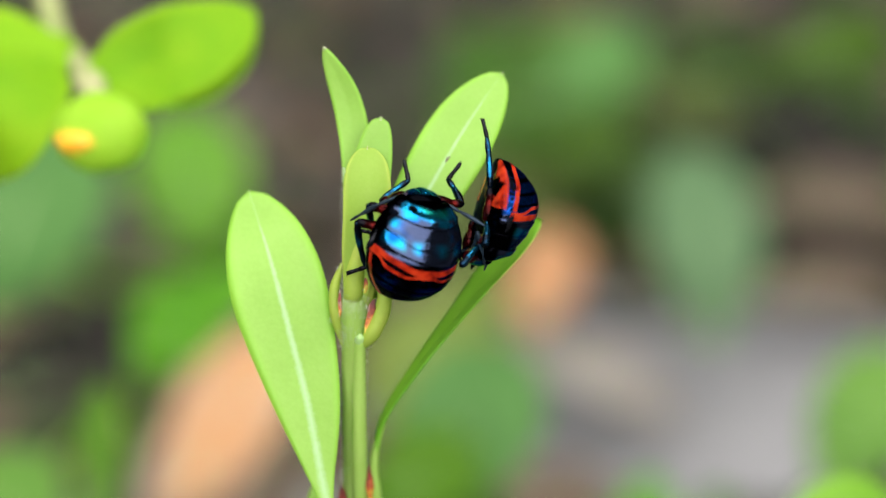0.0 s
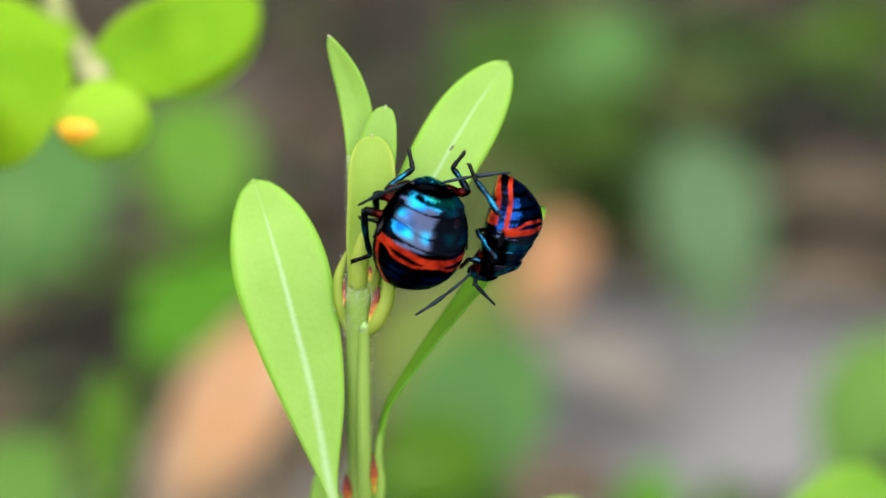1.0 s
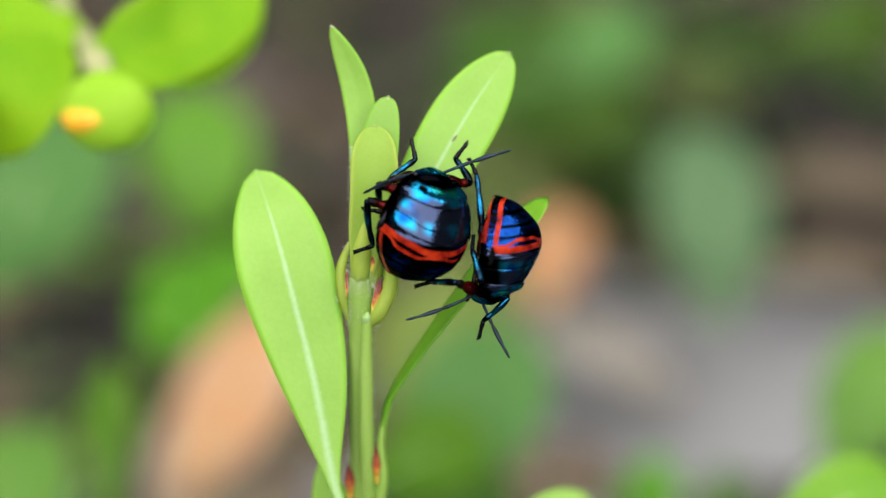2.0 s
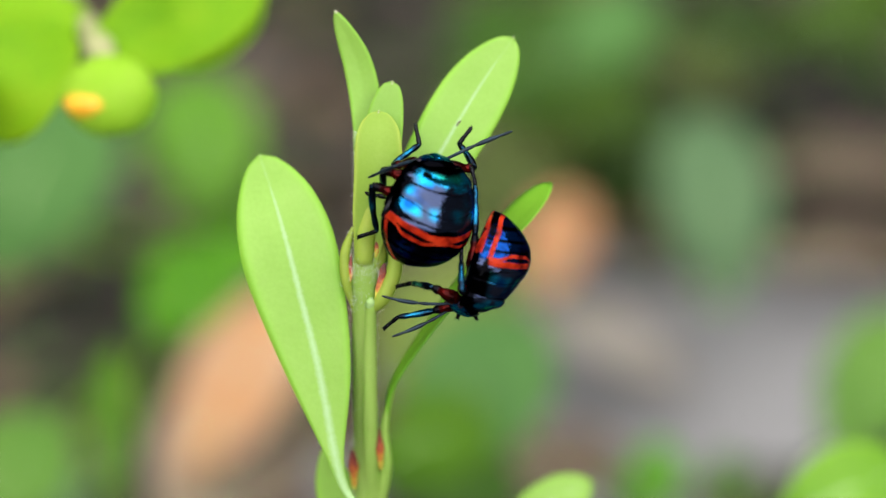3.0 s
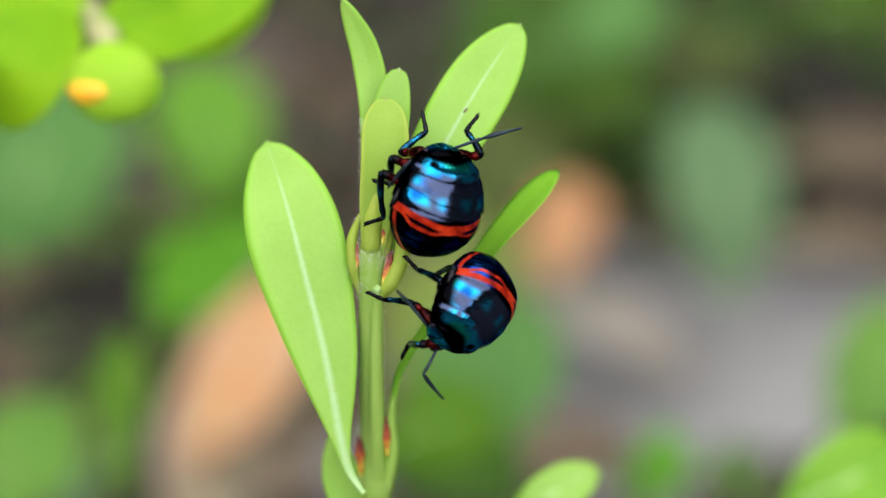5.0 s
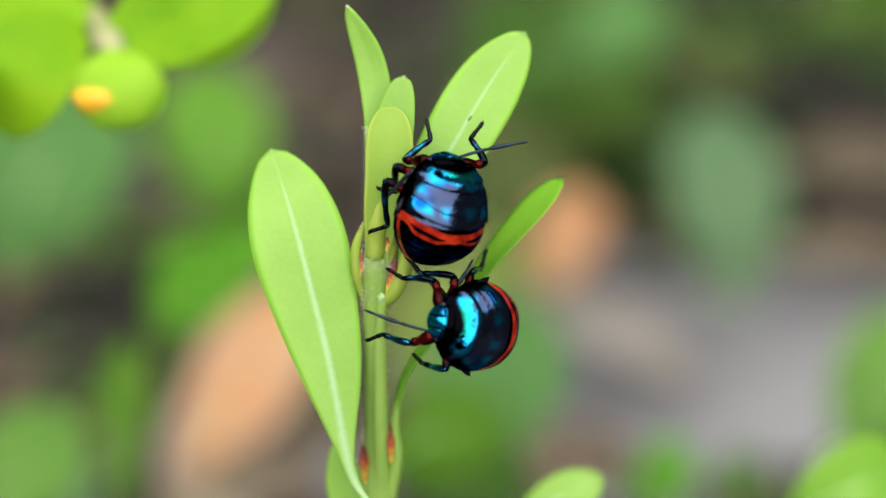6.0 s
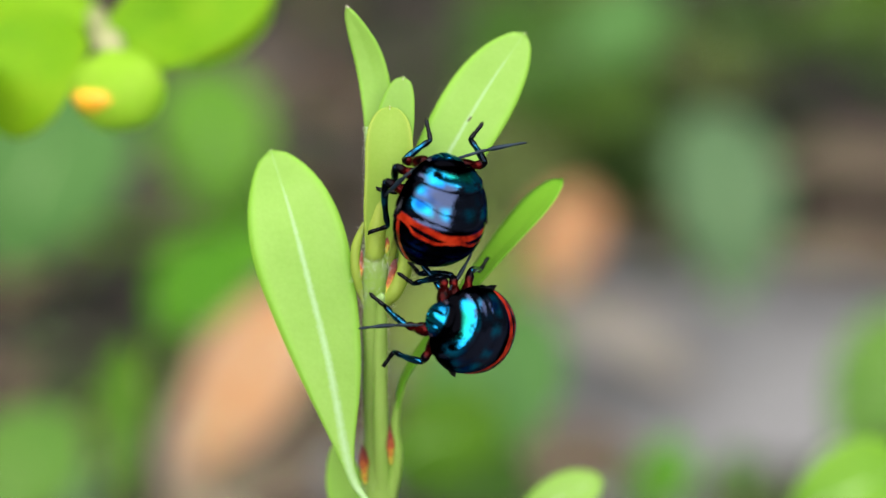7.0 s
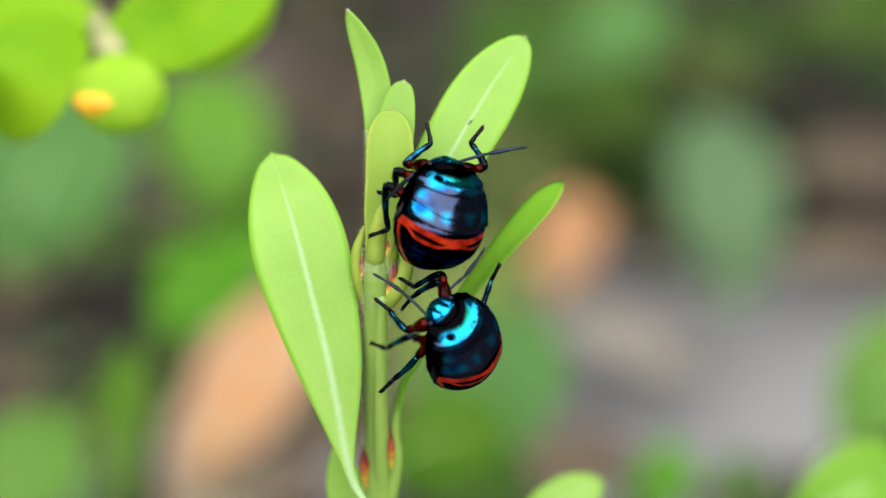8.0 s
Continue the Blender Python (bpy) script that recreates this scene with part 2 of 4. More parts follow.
def blade(pts, normals, half, thick=0.35, cup=0.15, nu=44, nv=12, ripple=0.0, point=0.56, vein=0.0):
    """A leaf blade along the points. half: half widths along it; normals: upper side at both ends (or more)."""
    bm = bmesh.new()
    c, d = spline(pts, nu)
    nl, _ = spline(normals, nu) if len(normals) > 1 else ([Vector(normals[0])] * (nu + 1), None)
    wide = [q.x for q in spline([(h, 0, 0) for h in half], nu)[0]]
    rim = bm.verts.layers.float.new("rim")
    axis = bm.verts.layers.float.new("axis")
    top, low, mid = [], [], []
    for i in range(nu + 1):
        s = i / nu
        side = d[i].cross(nl[i]).normalized()
        nor = side.cross(d[i]).normalized()
        w = wide[i]
        if s > 0.6:
            w *= max(0.0, 1 - ((s - 0.6) / 0.4) ** 2.2) ** point
        w = max(w, 0.03)
        a, b = [], []
        for j in range(nv + 1):
            x = j / nv * 2 - 1
            lift = cup * w * (x * x) - 0.015 * w * math.exp(-(x / 0.12) ** 2)
            if ripple:
                lift += ripple * noise.noise(Vector((s * 7, x * 1.5, pts[0][0]))) * (0.3 + x * x)
            t = thick * 0.5 * (1 - 0.75 * abs(x) ** 3)
            q = c[i] + side * x * w
            a.append(bm.verts.new((q + nor * (lift + t)) * 0.001))
            b.append(bm.verts.new((q + nor * (lift - t)) * 0.001))
            a[-1][rim] = b[-1][rim] = max(abs(x), (s - 0.9) * 10)
            a[-1][axis] = b[-1][axis] = x * w / (vein * (max(0.002, 0.90 - s) / 0.9) ** 0.5) if vein else 9.0
        top.append(a), low.append(b)
        mid.append((c[i] + nor * (-0.015 * w + thick * 0.46), c[i] - nor * (0.015 * w + thick * 0.46)))
    for i in range(nu):
        for j in range(nv):
            bm.faces.new((top[i][j], top[i][j + 1], top[i + 1][j + 1], top[i + 1][j]))
            bm.faces.new((low[i][j + 1], low[i][j], low[i + 1][j], low[i + 1][j + 1]))
        bm.faces.new((low[i][0], top[i][0], top[i + 1][0], low[i + 1][0]))
        bm.faces.new((top[i][nv], low[i][nv], low[i + 1][nv], top[i + 1][nv]))
    for i, flip in ((0, 1), (nu, 0)):
        for j in range(nv):
            f = (top[i][j], low[i][j], low[i][j + 1], top[i][j + 1])
            bm.faces.new(f if not flip else f[::-1])
    return bm, mid


def leaf(parent, pts, normals, half, material, rib=RIB, rib_r=0.28, rib_to=0.95, label="", name="leaf", sides=(0, 1), tip=False, **kw):
    bm, mid = blade(pts, normals, half, **kw)
    ob = part(name, bm, material, parent, label)
    if rib:
        bm = bmesh.new()
        n = len(mid)
        for k in sides:
            line = [m[k] for m in mid[:max(4, int(n * rib_to))]]
            tube(bm, line, [rib_r * 0.55, rib_r, rib_r * 0.85, rib_r * 0.5, 0.06], 8, 30, 0.15, 0.14)
        part("midrib", bm, rib, ob, "pale raised midrib")
    if tip:
        bm = bmesh.new()
        e, g = Vector(pts[-1]), (Vector(pts[-1]) - Vector(pts[-2])).normalized()
        tube(bm, [e - g * 0.45, e - g * 0.15, e + g * 0.06], [0.14, 0.19, 0.06], 8, 6, 0.2)
        part("leaf_tip", bm, TIP, ob, "pale dry tip")
    return ob


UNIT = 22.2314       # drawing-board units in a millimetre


def bd(x, y, w=0.0):
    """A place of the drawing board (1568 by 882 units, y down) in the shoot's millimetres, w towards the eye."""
    return Vector(((x - 784) / UNIT, (441 - y) / UNIT, w))


# ---- ground ----
def build_ground():
    bm = bmesh.new()
    cx, cy = 0.0, 0.40
    radii = [0.0] + [0.006 * 1.085 ** i for i in range(1, 148)]
    sides = 140
    rings = []
    for r in radii[1:]:
        ring = []
        for k in range(sides):
            a = 2 * math.pi * k / sides
            x, y = cx + r * math.cos(a), cy + r * math.sin(a)
            fade = min(1.0, 3.0 / (r + 1e-6)) if r > 3 else 1.0
            z = 0.010 * noise.noise((x * 9, y * 9, 1.0)) + 0.005 * noise.noise((x * 31, y * 31, 4.0)) + 0.0025 * noise.noise((x * 95, y * 95, 9.0))
            ring.append(bm.verts.new((x, y, z * fade - 0.006)))
        rings.append(ring)
    c = bm.verts.new((cx, cy, -0.006))
    for k in range(sides):
        bm.faces.new((c, rings[0][k], rings[0][(k + 1) % sides]))
    for a, b in zip(rings, rings[1:]):
        for k in range(sides):
            bm.faces.new((a[k], b[k], b[(k + 1) % sides], a[(k + 1) % sides]))
    tagged(part("ground", bm, SOIL), "bare grey-brown garden soil with crumbs", "soil", kind="structure")


def build_reflection_screen():
    """An unseen dark ring, added to darken and bound what the bugs reflect."""
    bm = bmesh.new()
    rnd = random.Random(8)
    sides, rows = 120, 14
    grid = []
    for j in range(rows + 1):
        grid.append([])
        for k in range(sides):
            a = 2 * math.pi * k / sides
            top = 0.6 + 1.65 * (1 + math.cos(a - radians(95)))
            z = -0.1 + top * j / rows
            r = 2.3 + 0.16 * noise.noise((math.cos(a) * 7, math.sin(a) * 7, z * 3)) + rnd.uniform(-0.05, 0.05)
            grid[-1].append(bm.verts.new((r * math.cos(a), 0.2 + r * math.sin(a), z + (rnd.uniform(-0.12, 0.12) if j == rows else 0))))
    outer = [[bm.verts.new((3.1 * math.cos(2 * math.pi * k / sides), 0.2 + 3.1 * math.sin(2 * math.pi * k / sides), grid[-1][k].co.z if up else -0.1)) for k in range(sides)] for up in (1, 0)]
    loops = grid + outer
    for a, b in zip(loops, loops[1:]):
        for k in range(sides):
            bm.faces.new((a[k], a[(k + 1) % sides], b[(k + 1) % sides], b[k]))
    tagged(part("hedge_wall", bm, SCREEN, smooth=False), "unseen dark green ring added to shape the reflections", "hedge", kind="structure")


def stone(name, u, v, size, material, label, squash=0.3, seed=1, category="stone", rz=0.0, lift=0.0, rough=0.10):
    """An uneven weathered stone bedded in the soil."""
    bm = bmesh.new()
    bmesh.ops.create_icosphere(bm, subdivisions=4, radius=1.0)
    for q in bm.verts:
        k = 1 + rough * 2 * noise.noise(q.co * 1.3 + Vector((seed, 0, 0))) + rough * 0.5 * noise.noise(q.co * 5 + Vector((0, seed, 0)))
        f = q.co * k
        q.co = Vector((f.x * size[0], f.y * size[1], f.z * size[0] * squash))
    ob = part(name, bm, material)
    p = on_ground(u, v)
    ob.matrix_world = pose(p.x, p.y, p.z + lift, 0, 0, rz)
    return tagged(ob, label, category)


def far_leaf(x, y, d, long, wide, angle, material, parent, facing=(0, 0.3, 1), bend=0.12, name="leaf", rib=True):
    """A leaf d metres ahead of the eye, round the board place x, y; long, wide: millimetres; angle: degrees anticlockwise from right."""
    k = d / FOCUS
    o = bd(x, y) * k
    o.z = (FOCUS - d) * 1000
    a = radians(angle)
    run = Vector((math.cos(a), math.sin(a), 0.0))
    nor = Vector(facing).normalized()
    run = (run - nor * run.dot(nor) * 0.9).normalized()
    pts = [o - run * long * 0.5 - nor * bend * long, o - run * long * 0.17, o + run * long * 0.17, o + run * long * 0.5 - nor * bend * long]
    h = wide * 0.5
    return leaf(parent, pts, [nor], [0.06 * h, 0.55 * h, 0.88 * h, h, 0.98 * h, 0.9 * h, 0.78 * h], material,
                rib=RIB if rib else None, rib_r=0.25, name=name, thick=0.4, nu=26, nv=10, cup=0.12, ripple=wide * 0.04)


def weed(label, leaves, material, root, category="weed", stem_r=0.9, name="weed_plant", facing=(0, 0.3, 1)):
    """A low plant: a stalk from its root on the ground to each leaf. leaves: x, y, d, long, wide, angle[, material]."""
    ob = thing(name, SHOOT, label, category)
    r0 = on_ground((root[0] - 784) / UNIT, (441 - root[1]) / UNIT)
    r = (SHOOT.inverted() @ r0) * 1000
    for row in leaves:
        x, y, d, long, wide, angle = row[:6]
        far_leaf(x, y, d, long, wide, angle, row[6] if len(row) > 6 else material, ob, row[7] if len(row) > 7 else facing)
        k = d / FOCUS
        o = bd(x, y) * k
        o.z = (FOCUS - d) * 1000
        a = radians(angle)
        e = o - Vector((math.cos(a), math.sin(a), 0)) * long * 0.5
        mid = (r + e) * 0.5 + Vector((0, 3, -6))
        part("stalk", tube(bmesh.new(), [r, mid, e], [stem_r, stem_r * 0.7, stem_r * 0.5], 8, 14), STALK, ob)
    return ob


def build_background():
    # pale stone in the soil
    stone("flat_stone", 22, -10.5, (0.066, 0.036), STONE, "large pale grey flat stone bedded in soil", 0.16, 3, rz=8, lift=-0.001)
    stone("flat_stone", 12, -19, (0.025, 0.013), STONE, "smaller pale grey flat stone bedded in soil", 0.2, 7, rz=-20)
    stone("flat_stone", -11.5, -18.5, (0.02, 0.012), STONE, "small pale grey stone beside dry leaves", 0.3, 11)
    stone("flat_stone", 15, -3.5, (0.034, 0.016), STONE, "pale grey flat stone beside an orange leaf", 0.16, 5, rz=-15, lift=-0.001)
    # dry leaves on the ground
    for x, y, d, long, wide, ang, f, stuff in ((438, 668, 0.395, 34, 16.5, 62, (0.1, 0.35, 1), TAN), (1003, 420, 0.43, 19.5, 12.8, 78, (-0.2, 0.4, 1), DRY),
                                        (394, 800, 0.40, 34, 19, 76, (0, 0.4, 1), BEIGE)):
        ob = thing("dry_leaf", SHOOT, "curled dry orange-tan leaf fallen on the soil", "dead leaf", "fallen leaves")
        far_leaf(x, y, d, long, wide, ang, stuff, ob, f, 0.06, "blade", True)
    # the near-black rows stand in for darker soil, not for leaves
    for x, y, d, long, wide, ang, stuff in ((1085, 585, 0.43, 34, 12, -34, DULL), (1000, 815, 0.40, 26, 13, 10, BROWN), (120, 545, 0.42, 26, 12, 20, DARK_SOIL), (540, 770, 0.40, 16, 9, 70, BROWN), (1490, 440, 0.46, 30, 10, 8, BROWN), (470, 860, 0.38, 18, 9, 10, BROWN), (1440, 150, 0.50, 50, 20, -10, DARK_SOIL), (1330, 70, 0.52, 40, 20, 10, DARK_SOIL), (1510, 285, 0.48, 32, 13, 5, BROWN)):
        ob = thing("dry_leaf", SHOOT, "brown to near-black blade lying on the soil", "dead leaf", "fallen leaves")
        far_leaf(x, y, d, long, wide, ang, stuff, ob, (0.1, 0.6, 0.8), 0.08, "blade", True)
    # greenery out of focus
    weed("grey-green broad-leaved weed in front of dark soil", [(1288, 352, 0.43, 36, 19, 97)], SAGE, (1240, 560))
    weed("olive-green leafy weed growing from bare soil", [(1000, 95, 0.47, 36, 24, 15, WEED), (1095, 42, 0.46, 22, 15, 35, JADE),
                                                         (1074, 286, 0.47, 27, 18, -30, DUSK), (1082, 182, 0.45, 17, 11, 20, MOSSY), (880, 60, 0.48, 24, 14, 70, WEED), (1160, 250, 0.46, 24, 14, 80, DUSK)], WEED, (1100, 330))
    weed("olive low weed on bare soil", [(935, 270, 0.47, 36, 20, 60, OLIVE), (850, 520, 0.43, 26, 14, 60, PALE),
                                          (1010, 40, 0.50, 30, 20, 20, OLIVE), (1270, 112, 0.5, 28, 13, -25, OLIVE)], OLIVE, (760, 400))
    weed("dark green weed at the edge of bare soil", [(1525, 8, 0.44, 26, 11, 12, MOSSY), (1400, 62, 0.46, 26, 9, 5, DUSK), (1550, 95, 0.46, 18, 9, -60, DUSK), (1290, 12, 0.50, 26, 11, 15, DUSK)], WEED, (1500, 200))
    weed("bluish green weed with rounded leaves", [(75, 290, 0.40, 36, 28, 70, JADE), (380, 242, 0.42, 27, 19, 100, LEAFY),
                                                   (10, 330, 0.41, 15, 11, 60, JADE), (430, 350, 0.44, 22, 12, 70, DUSK)], WEED, (230, 430))
    weed("bright green weed beside dry leaves", [(350, 505, 0.36, 18, 13, 50, VIVID), (430, 455, 0.38, 12, 9, 60, VIVID),
                                                 (216, 735, 0.31, 20, 5.4, 93, GRASS), (35, 835, 0.34, 21, 15, 50, MISTY), (130, 868, 0.36, 14, 8, 100, SAGE)], WEED, (280, 640))
    weed("green weed with oval leaves behind the stalk", [(860, 690, 0.36, 30, 20, 60, JADE), (780, 770, 0.34, 18, 12, 20, GRASS), (760, 590, 0.41, 26, 16, 75, PALE),
                                                          (800, 830, 0.34, 22, 12, -10, WEED)], WEED, (900, 800))
    weed("small dark green weed on pale soil", [(1180, 840, 0.36, 12, 7, 80, VIVID), (1310, 850, 0.37, 10, 6, 100, WEED), (1130, 870, 0.36, 10, 5, 120, WEED)], WEED, (1230, 870))
    weed("light green weed over pale stone", [(1575, 668, 0.38, 26, 17, 55, MISTY), (1510, 868, 0.25, 15, 9, 25, LIME)], LIME, (1540, 820))
    weed("young lime-green leaf rising from below", [(985, 890, 0.222, 9.5, 4.2, 32, YOUNG)], YOUNG, (930, 980), stem_r=0.6)


def build_litter():
    """Crumbs of soil, bits of dead leaf and tiny sprouts strewn over the ground."""
    bm = bmesh.new()
    rnd = random.Random(21)
    for k in range(1500):
        p = on_ground(rnd.uniform(-40, 40), rnd.uniform(-24, 26))
        if p.y > 1.6:
            continue
        r = rnd.uniform(0.0015, 0.005) * (1.6 if k % 7 == 0 else 1.0)
        turn = Matrix.Rotation(rnd.uniform(0, 6.28), 3, "Z") @ Matrix.Rotation(rnd.uniform(-0.9, 0.9), 3, "X")
        flat = rnd.uniform(0.15, 0.8)
        got = bmesh.ops.create_icosphere(bm, subdivisions=1, radius=1.0)["verts"]
        for v in got:
            q = v.co * (1 + 0.35 * noise.noise(v.co * 2 + Vector((k, 0, 0))))
            v.co = p + Vector((0, 0, r * 0.2)) + turn @ Vector((q.x * r * 1.5, q.y * r, q.z * r * flat))
    tagged(part("ground_litter", bm, LITTER), "scattered soil crumbs, dead leaf bits and tiny sprouts", "litter", kind="stuff")


def build_shrub():
    """The shrub twig that reaches in beside the shoot."""
    ob = thing("shrub_twig", SHOOT, "blurred twig with glossy yellow-green oval leaves", "shrub")
    W = -32.0

    def q(x, y, w=W):
        k = (200 - w) / 200
        p = bd(x, y) * k
        p.z = w
        return p
    part("twig", tube(bmesh.new(), [q(212, 108, W + 3), q(190, 78, W + 1), q(168, 35, W - 5), q(120, -60, W - 12), q(60, -500, W - 12)], [0.9, 1.5, 1.2, 1.2, 1.6], 10, 20, 0.3), TWIG, ob, "beige-green twig")
    leaf(ob, [q(190, 60), q(280, 48, W + 1), q(372, 12, W + 2), q(482, -52, W)], [(-0.15, 0.3, 1)], [1.3, 3.8, 4.6, 4.8, 4.6, 4.3, 3.9], SHRUB, rib=None, label="broad glossy leaf", cup=0.2)
    leaf(ob, [q(290, 78, W - 5), q(360, 48, W - 5), q(412, 14, W - 5), q(480, -60, W - 5)], [(0.1, 0.1, 1)], [2.2, 3.3, 3.9, 3.9, 3.5, 2.5], SHRUB, rib=None)
    leaf(ob, [q(115, 30), q(62, 85, W + 3), q(24, 150, W + 4), q(-8, 228, W)], [(-0.2, 0.2, 1)], [1.5, 4.2, 5.3, 5.7, 5.5, 4.7, 3.6], SHRUB, rib=None)
    leaf(ob, [q(150, 20, W - 3), q(60, 40, W - 2), q(-40, 60, W), q(-160, 60, W)], [(-0.2, 0.3, 1)], [1.2, 4.5, 6.2, 6.5, 5.6, 4], SHRUB, rib=None)
    leaf(ob, [q(160, 0, W - 5), q(110, 40, W - 4), q(80, 70, W - 3), q(60, 110, W - 3)], [(-0.2, 0.2, 1)], [1.5, 2.8, 3.2, 3.0, 2.2], SHRUB, rib=None)
    fruit = bmesh.new()
    bmesh.ops.create_uvsphere(fruit, u_segments=28, v_segments=18, radius=1.0)
    for v in fruit.verts:
        v.co = Vector((v.co.x * 4.25, v.co.y * 3.7, v.co.z * 2.2)) * (1 + 0.03 * noise.noise(v.co * 2))
        v.co = (v.co + q(209, 160, W + 6)) * 0.001
    part("fruit", fruit, FRUIT, ob, "round unripe green fruit")
    spot = bmesh.new()
    bmesh.ops.create_uvsphere(spot, u_segments=16, v_segments=10, radius=1.0)
    for v in spot.verts:
        v.co *= 1 + 0.3 * noise.noise(v.co * 1.6 + Vector((3, 1, 0)))
        v.co = (Vector((v.co.x * 2.1, v.co.y * 1.15, v.co.z * 1.1)) + q(174, 178, W + 6) + Vector((0, 0, 1.25))) * 0.001
    m, n, l, p = mat("orange_blush")
    l.new(ramp(n, l, noise_tex(n, l, 500), [(0.3, (0.78, 0.33, 0.01)), (0.7, (0.85, 0.46, 0.02))]), p.inputs["Base Color"])
    p.inputs["Roughness"].default_value = 0.5
    part("blemish", spot, m, ob, "orange blush on the fruit")
    return ob


# ---- the shoot ----
def build_sprig():
    def at(x, y, w=0.0):
        """A place on the sprig, whose foot leans away from the eye."""
        w -= 0.020 * max(0.0, y - 520)
        q = bd(x, y)
        return Vector((q.x * (200 - w) / 200, q.y * (200 - w) / 200, w)) if y > 520 else bd(x, y, w)

    def back(x, y, w):
        """The same, for a blade that leans back at its tip."""
        q = bd(x, y)
        return Vector((q.x * (200 - w) / 200, q.y * (200 - w) / 200, w))

    ob = thing("sprig", SHOOT, "upright yellow-green shoot with oval opposite leaves and downy stem", "shoot")
    down = Vector((0, -math.cos(radians(-TILT)), -math.sin(radians(-TILT))))
    foot = at(672, 900) + Vector((0, 0, -1))
    root = foot + down * 150.0 + Vector((0, 16, 0))
    part("lower_stem", tube(bmesh.new(), [root, root.lerp(at(675, 1010, -2.2), 0.35) + Vector((1, 2, 3)), root.lerp(at(675, 1010, -2.2), 0.7) + Vector((1, 1, 4)), at(675, 1010, -2.2)], [2.1, 1.8, 1.5, 1.2], 14, 40, 0.08), STALK, ob)
    part("stem", tube(bmesh.new(), [at(675, 1020, -2.3), at(673, 940, -1.4), at(672, 870, -1.0), at(667, 800, -0.7), at(664, 700, -0.5), at(663, 600, -0.35), at(664, 530, -0.2),
                                    at(665, 470, 0.0), at(670, 410, -0.4)],
                      [1.2, 1.2, 1.4, 1.05, 0.97, 0.95, 0.97, 1.12, 0.7], 16, 64, 0.06), STALK, ob)
    # a side stalk that ends in a pale scar
    part("side_stalk", tube(bmesh.new(), [at(676, 892, -0.6), at(673, 780, 0.5), at(673, 640, 0.85), at(675, 528, 0.8)], [0.74, 0.62, 0.56, 0.40], 12, 30, 0.06), STALK, ob)
    knob = bmesh.new()
    tube(knob, [at(674, 533, 0.8), at(675, 525, 0.9), at(675, 519, 0.9)], [0.36, 0.34, 0.12], 12, 8, 0.5)
    part("stalk_tip", knob, RIB, ob, "pale cut tip of the side stalk")
    # big leaf that faces the view
    leaf(ob, [back(650, 888, -2.0), back(627, 853, -1.9), back(611, 797, -1.5), back(583, 645, -1.0), back(542, 480, -1.2), back(511, 365, -2.0), back(479, 266, -3.6)], [(0.15, 0.1, 1), (-0.08, 0.12, 1), (-0.1, 0.3, 1)],
         [0.22, 0.36, 0.74, 2.63, 3.84, 4.18, 3.79], YOUNG, rib=None, vein=0.62, label="broad oval pale-ribbed leaf", cup=0.10, tip=True)
    # narrow leaf, seen half on edge
    leaf(ob, [at(668, 450, -1.4), at(668, 330, -2.2), at(668, 200, -2.6), at(652, 100, -2.4), at(612, 8, -1.6)], [(0.55, 0.1, 0.8), (-0.5, 0.3, 0.8)],
         [0.5, 0.9, 1.1, 1.2, 1.25, 1.25, 1.1], YOUNG, rib=None, tip=True, cup=0.18)
    # folded pair of young leaves in the middle
    leaf(ob, [at(672, 455, -0.3), at(684, 360, -0.5), at(694, 270, -0.6), at(702, 200, -0.8), at(714, 135, -1.0)], [(-0.1, 0.1, 1)],
         [0.6, 1.1, 1.35, 1.5, 1.55, 1.5, 1.45], YOUNG, rib=None, tip=True, cup=0.2, point=0.42)
    leaf(ob, [at(667, 462, 0.4), at(676, 390, 1.0), at(688, 310, 1.2), at(690, 240, 1.2), at(690, 190, 0.7)], [(0.0, 0.1, 1)],
         [0.9, 1.2, 1.6, 1.85, 1.9, 1.85, 1.75], SHADED, rib=None, tip=True, cup=0.32, point=0.5)
    # broad leaf behind the bugs
    leaf(ob, [at(690, 455, -0.6), at(745, 360, -1.6), at(800, 260, -2.4), at(865, 150, -3.0), at(932, 52, -3.6)], [(-0.2, 0.1, 1), (0.05, 0.15, 1)],
         [0.5, 1.5, 2.25, 2.68, 2.87, 2.87, 2.7], YOUNG, rib=None, vein=0.34, label="upright oval leaf behind the insects", cup=0.12, tip=True)
    fleck = bmesh.new()
    tube(fleck, [at(828, 214, -1.75), at(832, 208, -1.75), at(836, 204, -1.8)], [0.05, 0.11, 0.10, 0.04], 8, 8, 0.8, 0.4)
    part("fleck", fleck, BROWN, ob, "small dry brown fleck on the leaf")
    # long leaf that arches away
    leaf(ob, [at(700, 742, -0.7), at(715, 672, -1.3), at(782, 574, -2.6), at(868, 470, -3.4), at(940, 385, -3.8), at(1000, 316, -3.8)],
         [(-0.85, 0.3, 0.45), (-0.78, 0.52, 0.34), (-0.6, 0.52, 0.6)], [0.25, 0.5, 0.95, 1.55, 2.1, 2.4, 2.4], ARCHED, rib=None, label="long arching leaf seen on edge", cup=0.2)
    part("leaf_stalk", tube(bmesh.new(), [at(688, 884, -0.6), at(701, 815, -0.1), at(698, 765, -0.4), at(702, 722, -0.8), at(715, 674, -1.3)], [0.62, 0.5, 0.38, 0.3, 0.2], 12, 24, 0.08), STALK, ob)
    # low leaf behind
    leaf(ob, [at(650, 950, -1.5), at(618, 880, -2.5), at(592, 785, -3.5)], [(0.2, 0.1, 1)], [0.8, 1.5, 1.7, 1.5, 1.0], YOUNG, rib=None)
